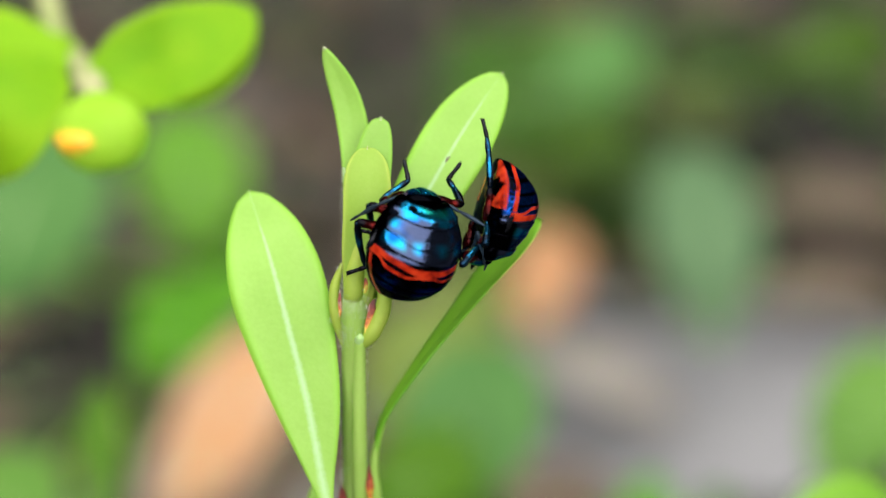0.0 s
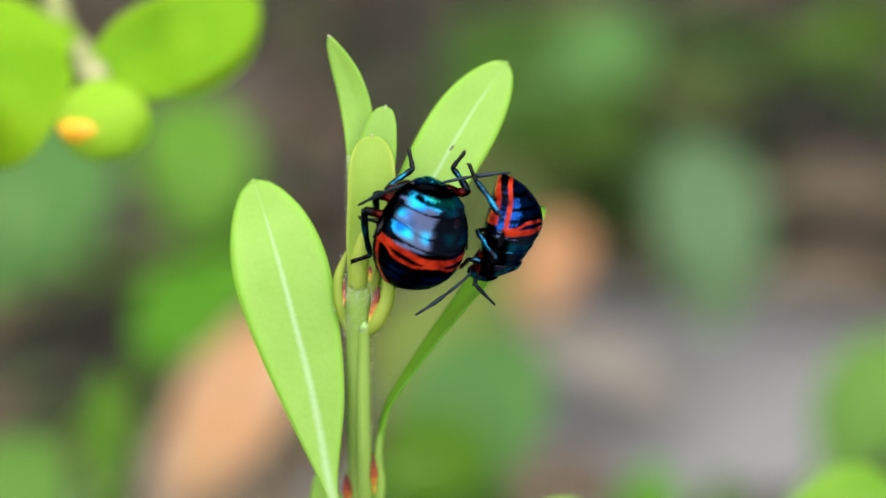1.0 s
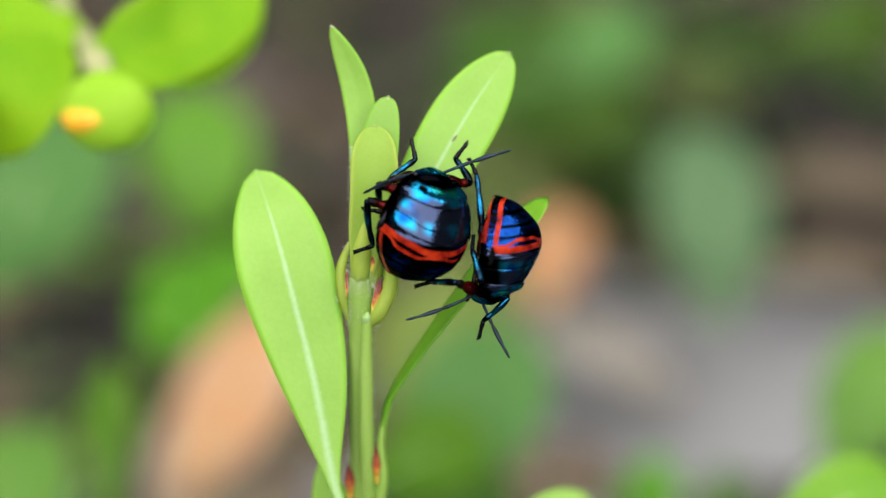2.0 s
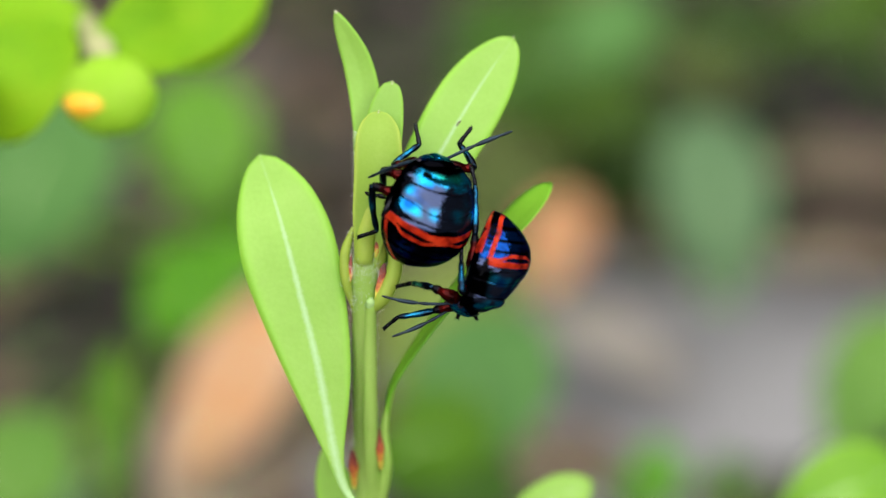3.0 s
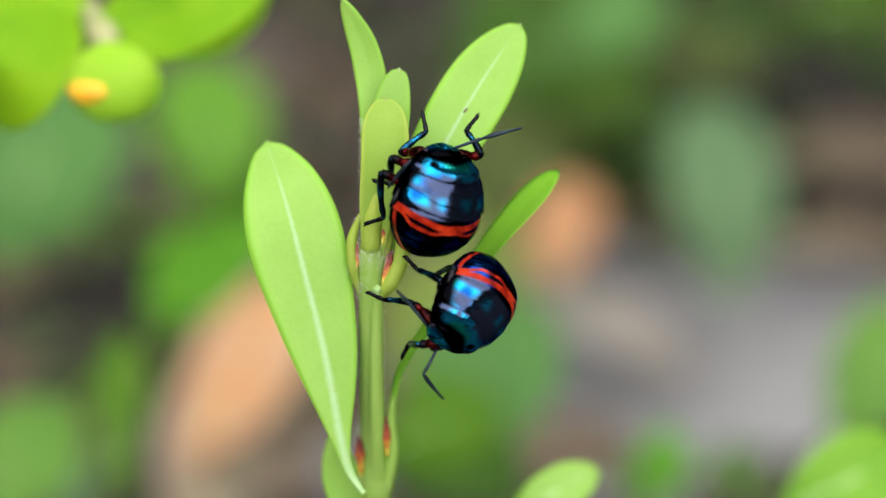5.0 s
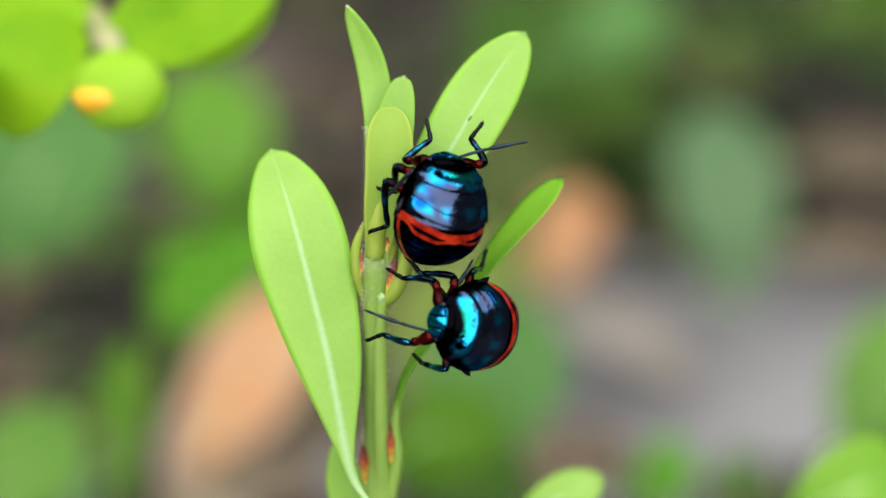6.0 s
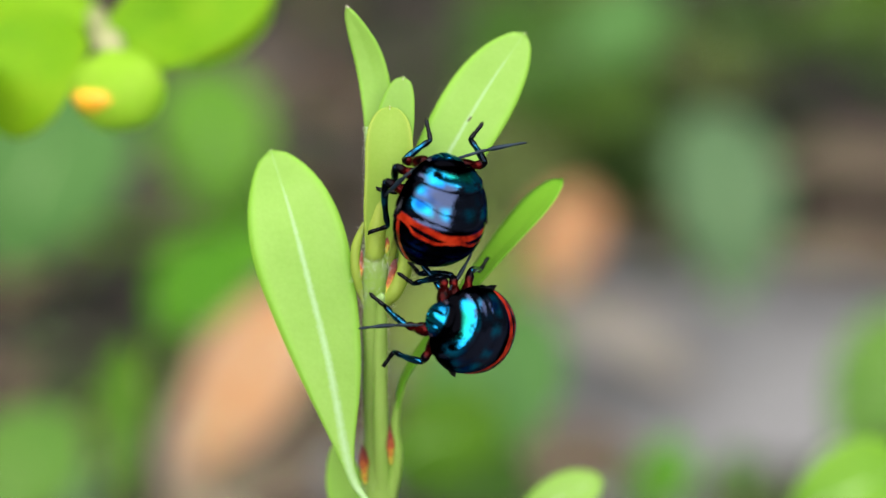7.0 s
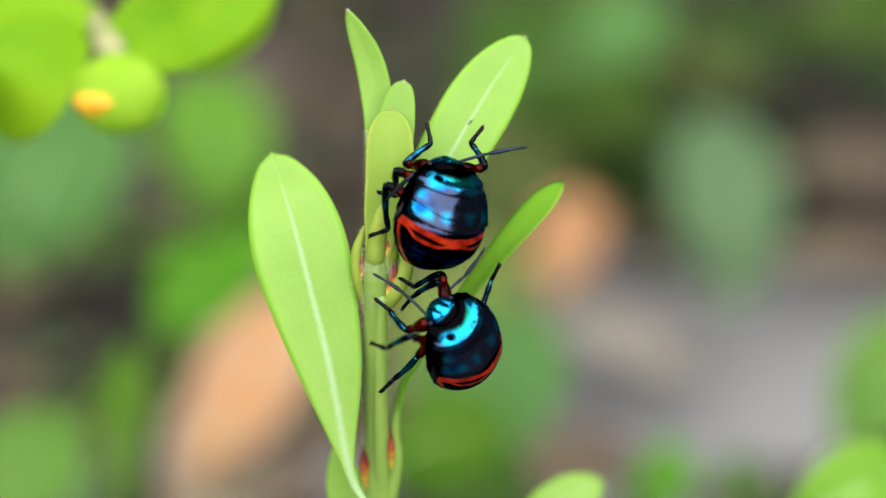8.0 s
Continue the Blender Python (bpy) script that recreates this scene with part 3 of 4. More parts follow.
    # leaf bases at the nodes
    for pts, radii, name in (([at(648, 545, 0.0), at(632, 490, 0.45), at(630, 440, 0.5), at(645, 395, 0.2)], [0.2, 0.42, 0.40, 0.2], "leaf_stalk"),
                             ([at(672, 545, 0.5), at(698, 516, 0.7), at(717, 470, 0.5), at(716, 425, 0.1), at(700, 390, -0.4)], [0.35, 0.60, 0.66, 0.55, 0.3], "leaf_stalk"),
                             ([at(663, 466, 0.55), at(664, 450, 0.75), at(666, 420, 0.85), at(672, 375, 0.75), at(680, 320, 0.4)], [0.30, 0.72, 0.80, 0.78, 0.7, 0.35], "leaf_base"),
                             ([at(690, 470, 0.2), at(692, 440, 0.4), at(688, 405, 0.3)], [0.3, 0.5, 0.4], "leaf_base")):
        part(name, tube(bmesh.new(), pts, radii, 14, 24, 0.1), SHEATH, ob)
    for a, b, r in ((at(636, 505, 0.62), at(641, 440, 0.72), 0.26), (at(686, 520, 0.95), at(700, 458, 1.0), 0.42), (at(684, 448, 0.95), at(692, 408, 1.0), 0.26),
                    (at(646, 860, 0.4), at(642, 788, 0.5), 0.42), (at(692, 824, 0.75), at(690, 752, 0.75), 0.36)):
        part("scar", tube(bmesh.new(), [a, a.lerp(b, 0.5) + Vector((0, 0, 0.03)), b], [r * 0.2, r * 0.8, r, r * 0.8, r * 0.2], 12, 20, 0.7, 0.3), SCAR, ob, "rusty red scar that fades to orange")
    # down on the stem
    rnd = random.Random(4)
    bm = bmesh.new()

    def hair(p, out, length, half=0.018):
        side = out.cross(Vector((0.1, 1, 0.3))).normalized() * half
        bend = Vector((rnd.uniform(-0.3, 0.3), rnd.uniform(-0.1, 0.3), rnd.uniform(-0.3, 0.3))) * length
        m = p + out * length * 0.6
        a, b, c, d, e = [bm.verts.new(x * 0.001) for x in (p - side, p + side, m + side * 0.7, m - side * 0.7, p + out * length + bend * 0.4)]
        bm.faces.new((a, b, c, d))
        bm.faces.new((d, c, e))

    def fringe():
        """Most hairs stand off the stem's two flanks."""
        a = rnd.uniform(-0.5, 0.8) if rnd.random() < 0.82 else rnd.uniform(0.8, 1.57)
        return a if rnd.random() < 0.4 else math.pi - a

    for k in range(1300):
        s = rnd.random()
        a = fringe()
        out = Vector((math.cos(a), rnd.uniform(-0.1, 0.5), math.sin(a))).normalized()
        hair(at(664, 880, -0.5).lerp(at(664, 500, -0.1), s) + Vector((out.x, 0, out.z)) * 0.96, out, rnd.uniform(0.18, 0.50))
    for k in range(1100):
        c = at(667, rnd.uniform(405, 545), 0.15)
        a = fringe()
        out = Vector((math.cos(a), rnd.uniform(-0.2, 0.5), math.sin(a) + 0.1)).normalized()
        hair(c + Vector((out.x * 0.95, 0, out.z * 0.75)), out, rnd.uniform(0.25, 0.75))
    for k in range(300):
        c = at(651, 412, 0.9).lerp(at(652, 225, 1.5), rnd.random()) + Vector((rnd.uniform(-0.05, 0.1), 0, rnd.uniform(-0.2, 0.2)))
        hair(c, Vector((-1, rnd.uniform(-0.2, 0.5), rnd.uniform(-0.3, 0.5))).normalized(), rnd.uniform(0.25, 0.6), 0.024)
    for k in range(260):
        c = at(664, 452, 1.2) + Vector((rnd.uniform(-1.1, 1.3), rnd.gauss(-0.7, 0.5), rnd.uniform(-0.5, 0.1)))
        hair(c, Vector((rnd.uniform(-0.7, 0.7), rnd.uniform(-0.9, 0.2), 0.6)).normalized(), rnd.uniform(0.35, 0.7), 0.011)
    for k in range(240):
        c = at(627, 500, 0.5).lerp(at(640, 400, 0.4), rnd.random())
        hair(c, Vector((-1, rnd.uniform(-0.2, 0.5), rnd.uniform(-0.3, 0.5))).normalized(), rnd.uniform(0.2, 0.45))
    tagged(part("down", bm, HAIR, ob, "fine pale hairs on the stem"), kind="stuff")


build_ground()
build_reflection_screen()
build_background()
build_litter()
shrub = build_shrub()
build_sprig()


# ---- the bugs ----
def fade(n, l, v, a, b):
    """0 at a, 1 at b, smooth between."""
    r = n.new("ShaderNodeMapRange")
    r.interpolation_type = "SMOOTHSTEP"
    r.inputs[1].default_value, r.inputs[2].default_value = a, b
    l.new(v, r.inputs[0])
    return r.outputs[0]


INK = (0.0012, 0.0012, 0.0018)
LAVENDER_SHEEN, ROYAL, CYAN, GREEN = (0.042, 0.055, 0.105), (0.0018, 0.007, 0.075), (0.010, 0.28, 0.52), (0.010, 0.33, 0.25)


def cuticle(name, zone, rough=0.09, pits=0.25, dents=1.0):
    """Glossy black cuticle; zone says where its metallic blue-green, its red bands, its dark seams and its painted
    sheen lie.
    """
    m, n, l, p = mat(name)
    tc = n.new("ShaderNodeTexCoord")
    sep = n.new("ShaderNodeSeparateXYZ")
    l.new(tc.outputs["Object"], sep.inputs[0])
    wob = noise_tex(n, l, 560, 2, 0.4)
    jit = calc(n, l, "MULTIPLY", calc(n, l, "SUBTRACT", wob, 0.5), 0.34)
    x = calc(n, l, "MULTIPLY", calc(n, l, "ABSOLUTE", sep.outputs[0]), 1000)
    y = calc(n, l, "MULTIPLY_ADD", sep.outputs[1], 1000, jit)
    xj = calc(n, l, "ADD", x, jit)
    z = calc(n, l, "MULTIPLY_ADD", sep.outputs[2], 1000, jit)
    hump = calc(n, l, "MAXIMUM", calc(n, l, "MULTIPLY_ADD", calc(n, l, "MULTIPLY", x, x), -0.11, 1.0), 0.0)

    def near(v, at, half, soft=0.2):
        d = calc(n, l, "ABSOLUTE", calc(n, l, "SUBTRACT", v, at))
        return fade(n, l, d, half * (1 + soft), half * (1 - soft))

    def both(*f):
        out = f[0]
        for g in f[1:]:
            out = calc(n, l, "MULTIPLY", out, g)
        return out

    def any_of(*f):
        out = f[0]
        for g in f[1:]:
            out = calc(n, l, "MAXIMUM", out, g)
        return out
    blotch = noise_tex(n, l, 300, 2, 0.4)
    patch = noise_tex(n, l, 480, 1, 0.4)
    hue = noise_tex(n, l, 420, 1, 0.4)
    fine = noise_tex(n, l, 1300, 1, 0.4)
    # grey-lavender sky sheen on black cuticle, painted into the base colour
    sheen_tone = ramp(n, l, blotch, [(0.24, INK), (0.40, LAVENDER_SHEEN), (0.68, LAVENDER_SHEEN), (0.84, INK)])
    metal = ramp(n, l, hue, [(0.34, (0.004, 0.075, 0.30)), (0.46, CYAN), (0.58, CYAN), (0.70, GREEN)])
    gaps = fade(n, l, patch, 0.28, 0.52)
    red = None
    dark = fade(n, l, z, -0.2, -0.6)
    if zone == "hind":
        arc = calc(n, l, "MULTIPLY_ADD", calc(n, l, "MULTIPLY", x, x), -0.065, y)
        base = ramp(n, l, blotch, [(0.36, INK), (0.46, (0.006, 0.008, 0.018)), (0.52, ROYAL), (0.62, (0.005, 0.045, 0.22)), (0.78, ROYAL)])
        joints = any_of(near(arc, -2.75, 0.10, 0.6), near(arc, -3.55, 0.12, 0.6), near(arc, -4.35, 0.12, 0.6), fade(n, l, fine, 0.46, 0.34))
        base = mix_rgb(n, l, joints, base, INK)
        # the fore edge in painted grey-blue sheen, a blue margin outside the side stripes
        base = mix_rgb(n, l, fade(n, l, y, -1.15, -0.95), base, sheen_tone)
        rump = calc(n, l, "MAXIMUM", calc(n, l, "SUBTRACT", -2.2, y), 0.0)
        rim = calc(n, l, "MULTIPLY_ADD", calc(n, l, "MULTIPLY", rump, rump), 0.05, z)
        base = mix_rgb(n, l, both(fade(n, l, rim, 0.42, 0.32), fade(n, l, fine, 0.50, 0.58)), base, (0.0015, 0.013, 0.065))
        behind = fade(n, l, y, -1.15, -1.5)
        lateral = both(fade(n, l, x, 0.5, 1.7), fade(n, l, x, 3.6, 2.9))
        bar = near(arc, -1.72, 0.25)
        line = near(arc, calc(n, l, "MULTIPLY_ADD", lateral, -0.40, -2.06), 0.14)
        stripe = both(near(rim, 0.56, 0.20), behind)
        under = both(near(rim, -0.72, 0.46), behind, fade(n, l, patch, 0.36, 0.42))
        red = both(any_of(bar, line, stripe, under), fade(n, l, rim, -1.25, -1.15), fade(n, l, any_of(near(rim, 0.05, 0.22, 0.1), both(fade(n, l, rim, 0.0, -0.3), fade(n, l, y, -1.5, -1.2))), 0.6, 0.3))
    elif zone == "front":
        y = calc(n, l, "MULTIPLY_ADD", hump, 0.30, y)
        # metallic colour, masked to where the highlight falls on the neck
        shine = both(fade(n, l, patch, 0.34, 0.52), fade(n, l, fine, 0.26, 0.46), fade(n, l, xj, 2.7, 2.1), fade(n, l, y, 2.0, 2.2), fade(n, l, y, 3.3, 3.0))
        base = mix_rgb(n, l, shine, mix_rgb(n, l, fade(n, l, y, 2.5, 2.8), sheen_tone, INK), metal)
        base = mix_rgb(n, l, both(near(y, 2.75, 0.08), fade(n, l, patch, 0.50, 0.44)), base, INK)
        dark = any_of(dark, fade(n, l, z, 0.5, 0.1))
    elif zone == "middle":
        y = calc(n, l, "MULTIPLY_ADD", hump, 0.40, y)
        # metallic patches, masked to follow the highlights across the plates
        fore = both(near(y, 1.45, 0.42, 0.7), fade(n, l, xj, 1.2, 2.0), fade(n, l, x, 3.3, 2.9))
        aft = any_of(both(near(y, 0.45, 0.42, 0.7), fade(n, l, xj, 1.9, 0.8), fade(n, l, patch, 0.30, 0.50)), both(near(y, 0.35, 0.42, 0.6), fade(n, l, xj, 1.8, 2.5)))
        base = mix_rgb(n, l, any_of(both(fore, gaps), aft), sheen_tone, metal)
        # black flanks; their dark reflections are put into the colour
        dark = any_of(dark, fade(n, l, z, 1.6, 0.9))
    else:
        base = mix_rgb(n, l, gaps, (0.002, 0.02, 0.14), metal)
        furrow = any_of(both(near(x, 0.50, 0.07), fade(n, l, y, 3.7, 3.9)), both(near(y, 3.72, 0.07), near(x, 0.85, 0.35)), fade(n, l, patch, 0.56, 0.64))
        base = mix_rgb(n, l, any_of(furrow, fade(n, l, y, 3.72, 3.52)), base, INK)
        dark = fade(n, l, z, -1.5, -1.9)
    base = mix_rgb(n, l, dark, base, INK)
    if red:
        tone = ramp(n, l, mix_rgb(n, l, 0.5, wob, fine), [(0.38, (0.07, 0.003, 0.002)), (0.50, (0.27, 0.014, 0.004)), (0.62, (0.40, 0.030, 0.008))])
        base = mix_rgb(n, l, red, base, tone)
        l.new(calc(n, l, "MULTIPLY_ADD", red, -0.95, 0.95), p.inputs["Metallic"])
    else:
        p.inputs["Metallic"].default_value = 0.95
    l.new(base, p.inputs["Base Color"])
    p.inputs["Roughness"].default_value = rough
    p.inputs["Specular IOR Level"].default_value = 0.16
    p.inputs["Specular Tint"].default_value = (0.25, 0.3, 0.45, 1)
    # punctures and shallow dents
    cells = n.new("ShaderNodeTexVoronoi")
    cells.inputs["Scale"].default_value = 4600
    l.new(tc.outputs["Object"], cells.inputs["Vector"])
    dent = noise_tex(n, l, 1100, 2, 0.5)
    bump(n, l, p, calc(n, l, "MULTIPLY_ADD", cells.outputs["Distance"], pits, calc(n, l, "MULTIPLY", dent, dents)), 0.28, 0.00018)
    return m


def simple_shell(name, stops, metal, rough):
    m, n, l, p = mat(name)
    l.new(ramp(n, l, noise_tex(n, l, 900, 3), stops), p.inputs["Base Color"])
    p.inputs["Metallic"].default_value, p.inputs["Roughness"].default_value = metal, rough
    p.inputs["Specular IOR Level"].default_value = 0.2
    bump(n, l, p, noise_tex(n, l, 6000, 2), 0.2, 0.00005)
    return m


HIND = cuticle("banded_cuticle", "hind", 0.10, 0.3, 0.6)
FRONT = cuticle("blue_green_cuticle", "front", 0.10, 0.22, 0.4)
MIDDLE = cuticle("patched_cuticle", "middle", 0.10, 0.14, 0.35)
FACE = cuticle("bright_blue_cuticle", "face", 0.16, 0.2, 0.6)
LEG_BLUE = simple_shell("leg_blue_black", [(0.40, (0.006, 0.007, 0.010)), (0.50, (0.008, 0.035, 0.07)), (0.62, (0.012, 0.15, 0.27))], 0.93, 0.12)
LEG_RED = simple_shell("leg_dark_red", [(0.38, (0.004, 0.001, 0.001)), (0.52, (0.03, 0.002, 0.002)), (0.70, (0.085, 0.004, 0.003))], 0.6, 0.2)
_n, _l = LEG_RED.node_tree.nodes, LEG_RED.node_tree.links
_p, _tc, _sep = _n["Principled BSDF"], _n.new("ShaderNodeTexCoord"), _n.new("ShaderNodeSeparateXYZ")
_p.inputs["Specular IOR Level"].default_value = 0.1
_l.new(_tc.outputs["Generated"], _sep.inputs[0])
_l.new(mix_rgb(_n, _l, fade(_n, _l, _sep.outputs[0], 0.72, 0.9), _p.inputs["Base Color"].links[0].from_socket, (0.003, 0.003, 0.005)), _p.inputs["Base Color"])
LEG_BLACK = simple_shell("leg_black", [(0.3, (0.003, 0.003, 0.004)), (0.7, (0.016, 0.017, 0.021))], 0.7, 0.25)
FEELER = simple_shell("feeler_grey_black", [(0.3, (0.008, 0.012, 0.018)), (0.7, (0.022, 0.04, 0.06))], 0.4, 0.4)
EYE_MAT = simple_shell("dark_eye", [(0.3, (0.006, 0.004, 0.008)), (0.7, (0.02, 0.015, 0.03))], 0.3, 0.2)


def shell(y0, y1, width, height, low, droop, rings=28, sides=40, lip=0.05, grooves=(), power=2.3, rise=0.5, step=0.0):
    """A closed dome-backed segment from y0 to y1; width, height, low, droop are functions of y in millimetres."""
    bm = bmesh.new()
    loops = []
    for i in range(rings + 1):
        s = i / rings
        y = y0 + (y1 - y0) * s
        edge = min(s, 1 - s) * (y1 - y0)
        k = (1 - lip * math.exp(-(edge / 0.10) ** 2)) * (1 + step * (0.5 - s))
        for g, depth in grooves:
            k -= depth * math.exp(-((y - g) / 0.16) ** 2)
        w, h, b, dz = width(y) * k, height(y) * k, low(y) * k, droop(y)
        loop = []
        for j in range(sides):
            a = 2 * math.pi * j / sides
            ca, sa = math.cos(a), math.sin(a)
            x = w * math.copysign(abs(ca) ** (2 / power), ca)
            z = (h * abs(sa) ** (2 * rise) if sa >= 0 else -b * abs(sa) ** 0.8)
            q = Vector((x, y, z + dz))
            q.y += 0.10 * noise.noise(q * 0.75)
            if sa > 0:
                # the plates bow backwards over the middle of the back
                q.y -= 0.85 * sa * max(0.0, 1 - (x / 3.2) ** 2) * math.exp(-((y - 0.5) / 1.5) ** 2)
            loop.append(bm.verts.new(q * 0.001))
        loops.append(loop)
    for a, b in zip(loops, loops[1:]):
        for j in range(sides):
            bm.faces.new((a[j], b[j], b[(j + 1) % sides], a[(j + 1) % sides]))
    bm.faces.new(loops[0])
    bm.faces.new(loops[-1][::-1])
    bmesh.ops.recalc_face_normals(bm, faces=bm.faces)
    return bm


def oval(y, mid, half, power=2.0):
    return max(0.0, 1 - abs((y - mid) / half) ** power)


def droop(y):
    return -0.10 * max(0.0, y - 0.5) ** 1.75 - 0.05 * max(0.0, -2.2 - y) ** 2


LIMB_SIZES = {"front": (2.8, 1.15, 2.5, 3.0), "middle": (1.6, 1.4, 2.6, 3.2), "hind": (0.2, 1.6, 3.0, 4.2)}   # y and x of the hip, thigh, shin
TARSUS = 1.75


def bone(parent, name, length, r0, r1, material, bulge=1.0, label="", bow=0.02):
    """A limb piece along its own x axis, a little bowed and thicker at its joints."""
    bm = bmesh.new()
    tube(bm, [(0, 0, 0), (length * 0.33, 0, bow * length), (length * 0.66, 0, bow * length), (length, 0, 0)],
         [r0 * 0.75, r0 * bulge, r0 * bulge, (r0 + r1) * 0.5 * bulge, r1 * 0.92, r1 * 1.12, r1 * 0.7], 12, 22)
    return part(name, bm, material, parent, label)


def toe(parent, length):
    """A foot of three joints that ends in two claws."""
    bm = bmesh.new()
    for a, b, r in ((0.0, 0.42, 0.20), (0.40, 0.66, 0.17), (0.64, 1.0, 0.18)):
        tube(bm, [(length * a, 0, 0.03), (length * (a + b) / 2, 0, 0.05), (length * b, 0, 0)], [r * 0.85, r, r * 1.02, r * 0.85], 10, 8)
    for s in (-1, 1):
        tube(bm, [(length * 0.97, s * 0.08, 0), (length + 0.06, s * 0.14, 0.02), (length + 0.10, s * 0.16, -0.10)], [0.08, 0.06, 0.02], 6, 6)
    return part("foot", bm, LEG_BLACK, parent, "black jointed foot with claws")


def build_bug(label, size):
    ob = thing("jewel_bug", Matrix.Scale(size, 4), label, "bug", "bugs on the shoot")
    wide = lambda y: 3.80 * (oval(y, -1.05, 4.20, 2.15) ** 0.52 if y < -1.05 else oval(y, -1.05, 5.7, 2.2) ** 0.75)
    high = lambda y: 3.5 * (oval(y, -1.6, 3.66, 2.0) ** 0.62 if y < -1.6 else oval(y, -1.6, 7.6, 1.9) ** 1.15)
    deep = lambda y: 1.25 * oval(y, -0.8, 4.9, 2.2) ** 0.6
    part("abdomen", shell(-5.24, -0.25, wide, high, deep, droop, 44, 48, 0.02, ((-0.62, 0.012), (-2.7, 0.008), (-3.5, 0.009), (-4.3, 0.009)), 2.2, 0.52), HIND, ob, "glossy blue-black abdomen with red double band")
    flare = lambda y: wide(y) * (1.005 + 0.02 * oval(y, 0.0, 0.7))
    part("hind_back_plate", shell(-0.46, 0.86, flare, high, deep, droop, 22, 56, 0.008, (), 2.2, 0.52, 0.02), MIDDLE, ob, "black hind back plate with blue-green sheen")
    part("middle_back_plate", shell(0.70, 2.10, flare, high, deep, droop, 24, 56, 0.008, ((1.5, -0.006),), 2.2, 0.52, 0.04), MIDDLE, ob, "black middle back plate with painted grey sheen and blue patches")
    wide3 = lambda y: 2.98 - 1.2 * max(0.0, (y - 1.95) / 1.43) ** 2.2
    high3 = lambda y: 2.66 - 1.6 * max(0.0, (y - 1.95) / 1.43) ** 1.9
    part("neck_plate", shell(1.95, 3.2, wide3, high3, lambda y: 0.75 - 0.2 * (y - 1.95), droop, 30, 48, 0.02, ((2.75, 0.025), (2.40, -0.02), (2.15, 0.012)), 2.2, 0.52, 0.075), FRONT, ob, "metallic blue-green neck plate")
    bm = shell(3.05, 4.50, lambda y: 1.62 * oval(y, 3.2, 1.3, 2.3) ** 0.5, lambda y: 1.25 * oval(y, 3.2, 1.3, 2.0) ** 0.5, lambda y: 0.95 * oval(y, 3.2, 1.3) ** 0.5,
               lambda y: droop(y) - 0.1 - 0.15 * max(0.0, y - 3.6) ** 1.5, 40, 64, 0.01, ((3.72, 0.03),), 2.2, 0.5)
    for v in bm.verts:
        # a raised muzzle between two furrows, and cheeks
        x, y, z = abs(v.co.x) * 1000, v.co.y * 1000, v.co.z * 1000 - droop(v.co.y * 1000)
        k = max(0.0, min(1.0, (y - 3.45) / 0.4)) * max(0.0, min(1.0, (z + 0.3) / 0.4))
        v.co.z += 0.001 * k * (0.14 * math.exp(-(x / 0.30) ** 2) - 0.13 * math.exp(-((x - 0.50) / 0.12) ** 2) + 0.05 * math.exp(-((x - 0.95) / 0.3) ** 2))
    head = part("head", bm, FACE, ob, "small metallic blue head with dark furrows")
    neck = Vector((0, 3.1, -0.6))
    nod = Matrix.Translation(mm(0, 2.78, -0.30)) @ Matrix.Rotation(radians(-32), 4, "X") @ Matrix.Translation(neck * -0.001)
    head.matrix_basis = nod
    for s in (-1, 1):
        bm = bmesh.new()
        bmesh.ops.create_uvsphere(bm, u_segments=18, v_segments=12, radius=1.0)
        for v in bm.verts:
            v.co = (Vector((v.co.x * 0.30, v.co.y * 0.34, v.co.z * 0.32)) + Vector((s * 1.42, 3.62, 0.0 + droop(3.85)))) * 0.001
        part("eye", bm, EYE_MAT, head)
        bm = bmesh.new()
        tube(bm, [(s * 3.2, 0.0, 0.35), (s * 3.75, -0.55, 0.4), (s * 4.2, -1.2, 0.42)], [0.7, 0.5, 0.3, 0.05], 10, 10, 0.0, 0.6)
        part("side_spine", bm, LEG_BLACK, ob, "short black pointed lobe")
    limbs = {}
    for s, side in ((-1, "left"), (1, "right")):
        for which, (hy, hx, thigh, shin) in LIMB_SIZES.items():
            bm = bmesh.new()
            bmesh.ops.create_uvsphere(bm, u_segments=12, v_segments=8, radius=0.00042)
            hip = part("leg", bm, LEG_RED, ob, "dark red and blue-black jointed leg")
            hip.matrix_basis = Matrix.Translation(mm(s * hx, hy, -0.75 + droop(hy)))
            limbs[side, which] = (hip, bone(hip, "thigh", thigh, 0.52, 0.36, LEG_RED, 1.15, "dark red thigh"), bone(hip, "shin", shin, 0.31, 0.24, LEG_BLUE, 1.0, "metallic blue-black shin", 0.03),
                                  toe(hip, TARSUS))
        hip = part("antenna", bmesh.new(), FEELER, ob, "thin jointed grey-black antenna")
        bm = bmesh.new()
        bmesh.ops.create_uvsphere(bm, u_segments=10, v_segments=8, radius=0.00022)
        bm.to_mesh(hip.data)
        bm.free()
        hip.matrix_basis = Matrix.Translation(nod @ mm(s * 0.95, 4.05, -0.45 + droop(4.05)))
        limbs[side, "antenna"] = (hip, bone(hip, "inner_joint", 2.9, 0.12, 0.14, FEELER), bone(hip, "outer_joint", 3.1, 0.15, 0.11, FEELER, 1.25))
    return ob, limbs


def aim(p, q, hint):
    """The pose of a limb piece at p that points at q, its back towards hint."""
    x = (q - p).normalized()
    y = hint.cross(x)
    if y.length < 1e-6:
        y = Vector((0.3, 1, 0.2)).cross(x)
    y.normalize()
    z = x.cross(y)
    m = Matrix((x, y, z)).transposed().to_4x4()
    m.translation = p * 0.001
    return m


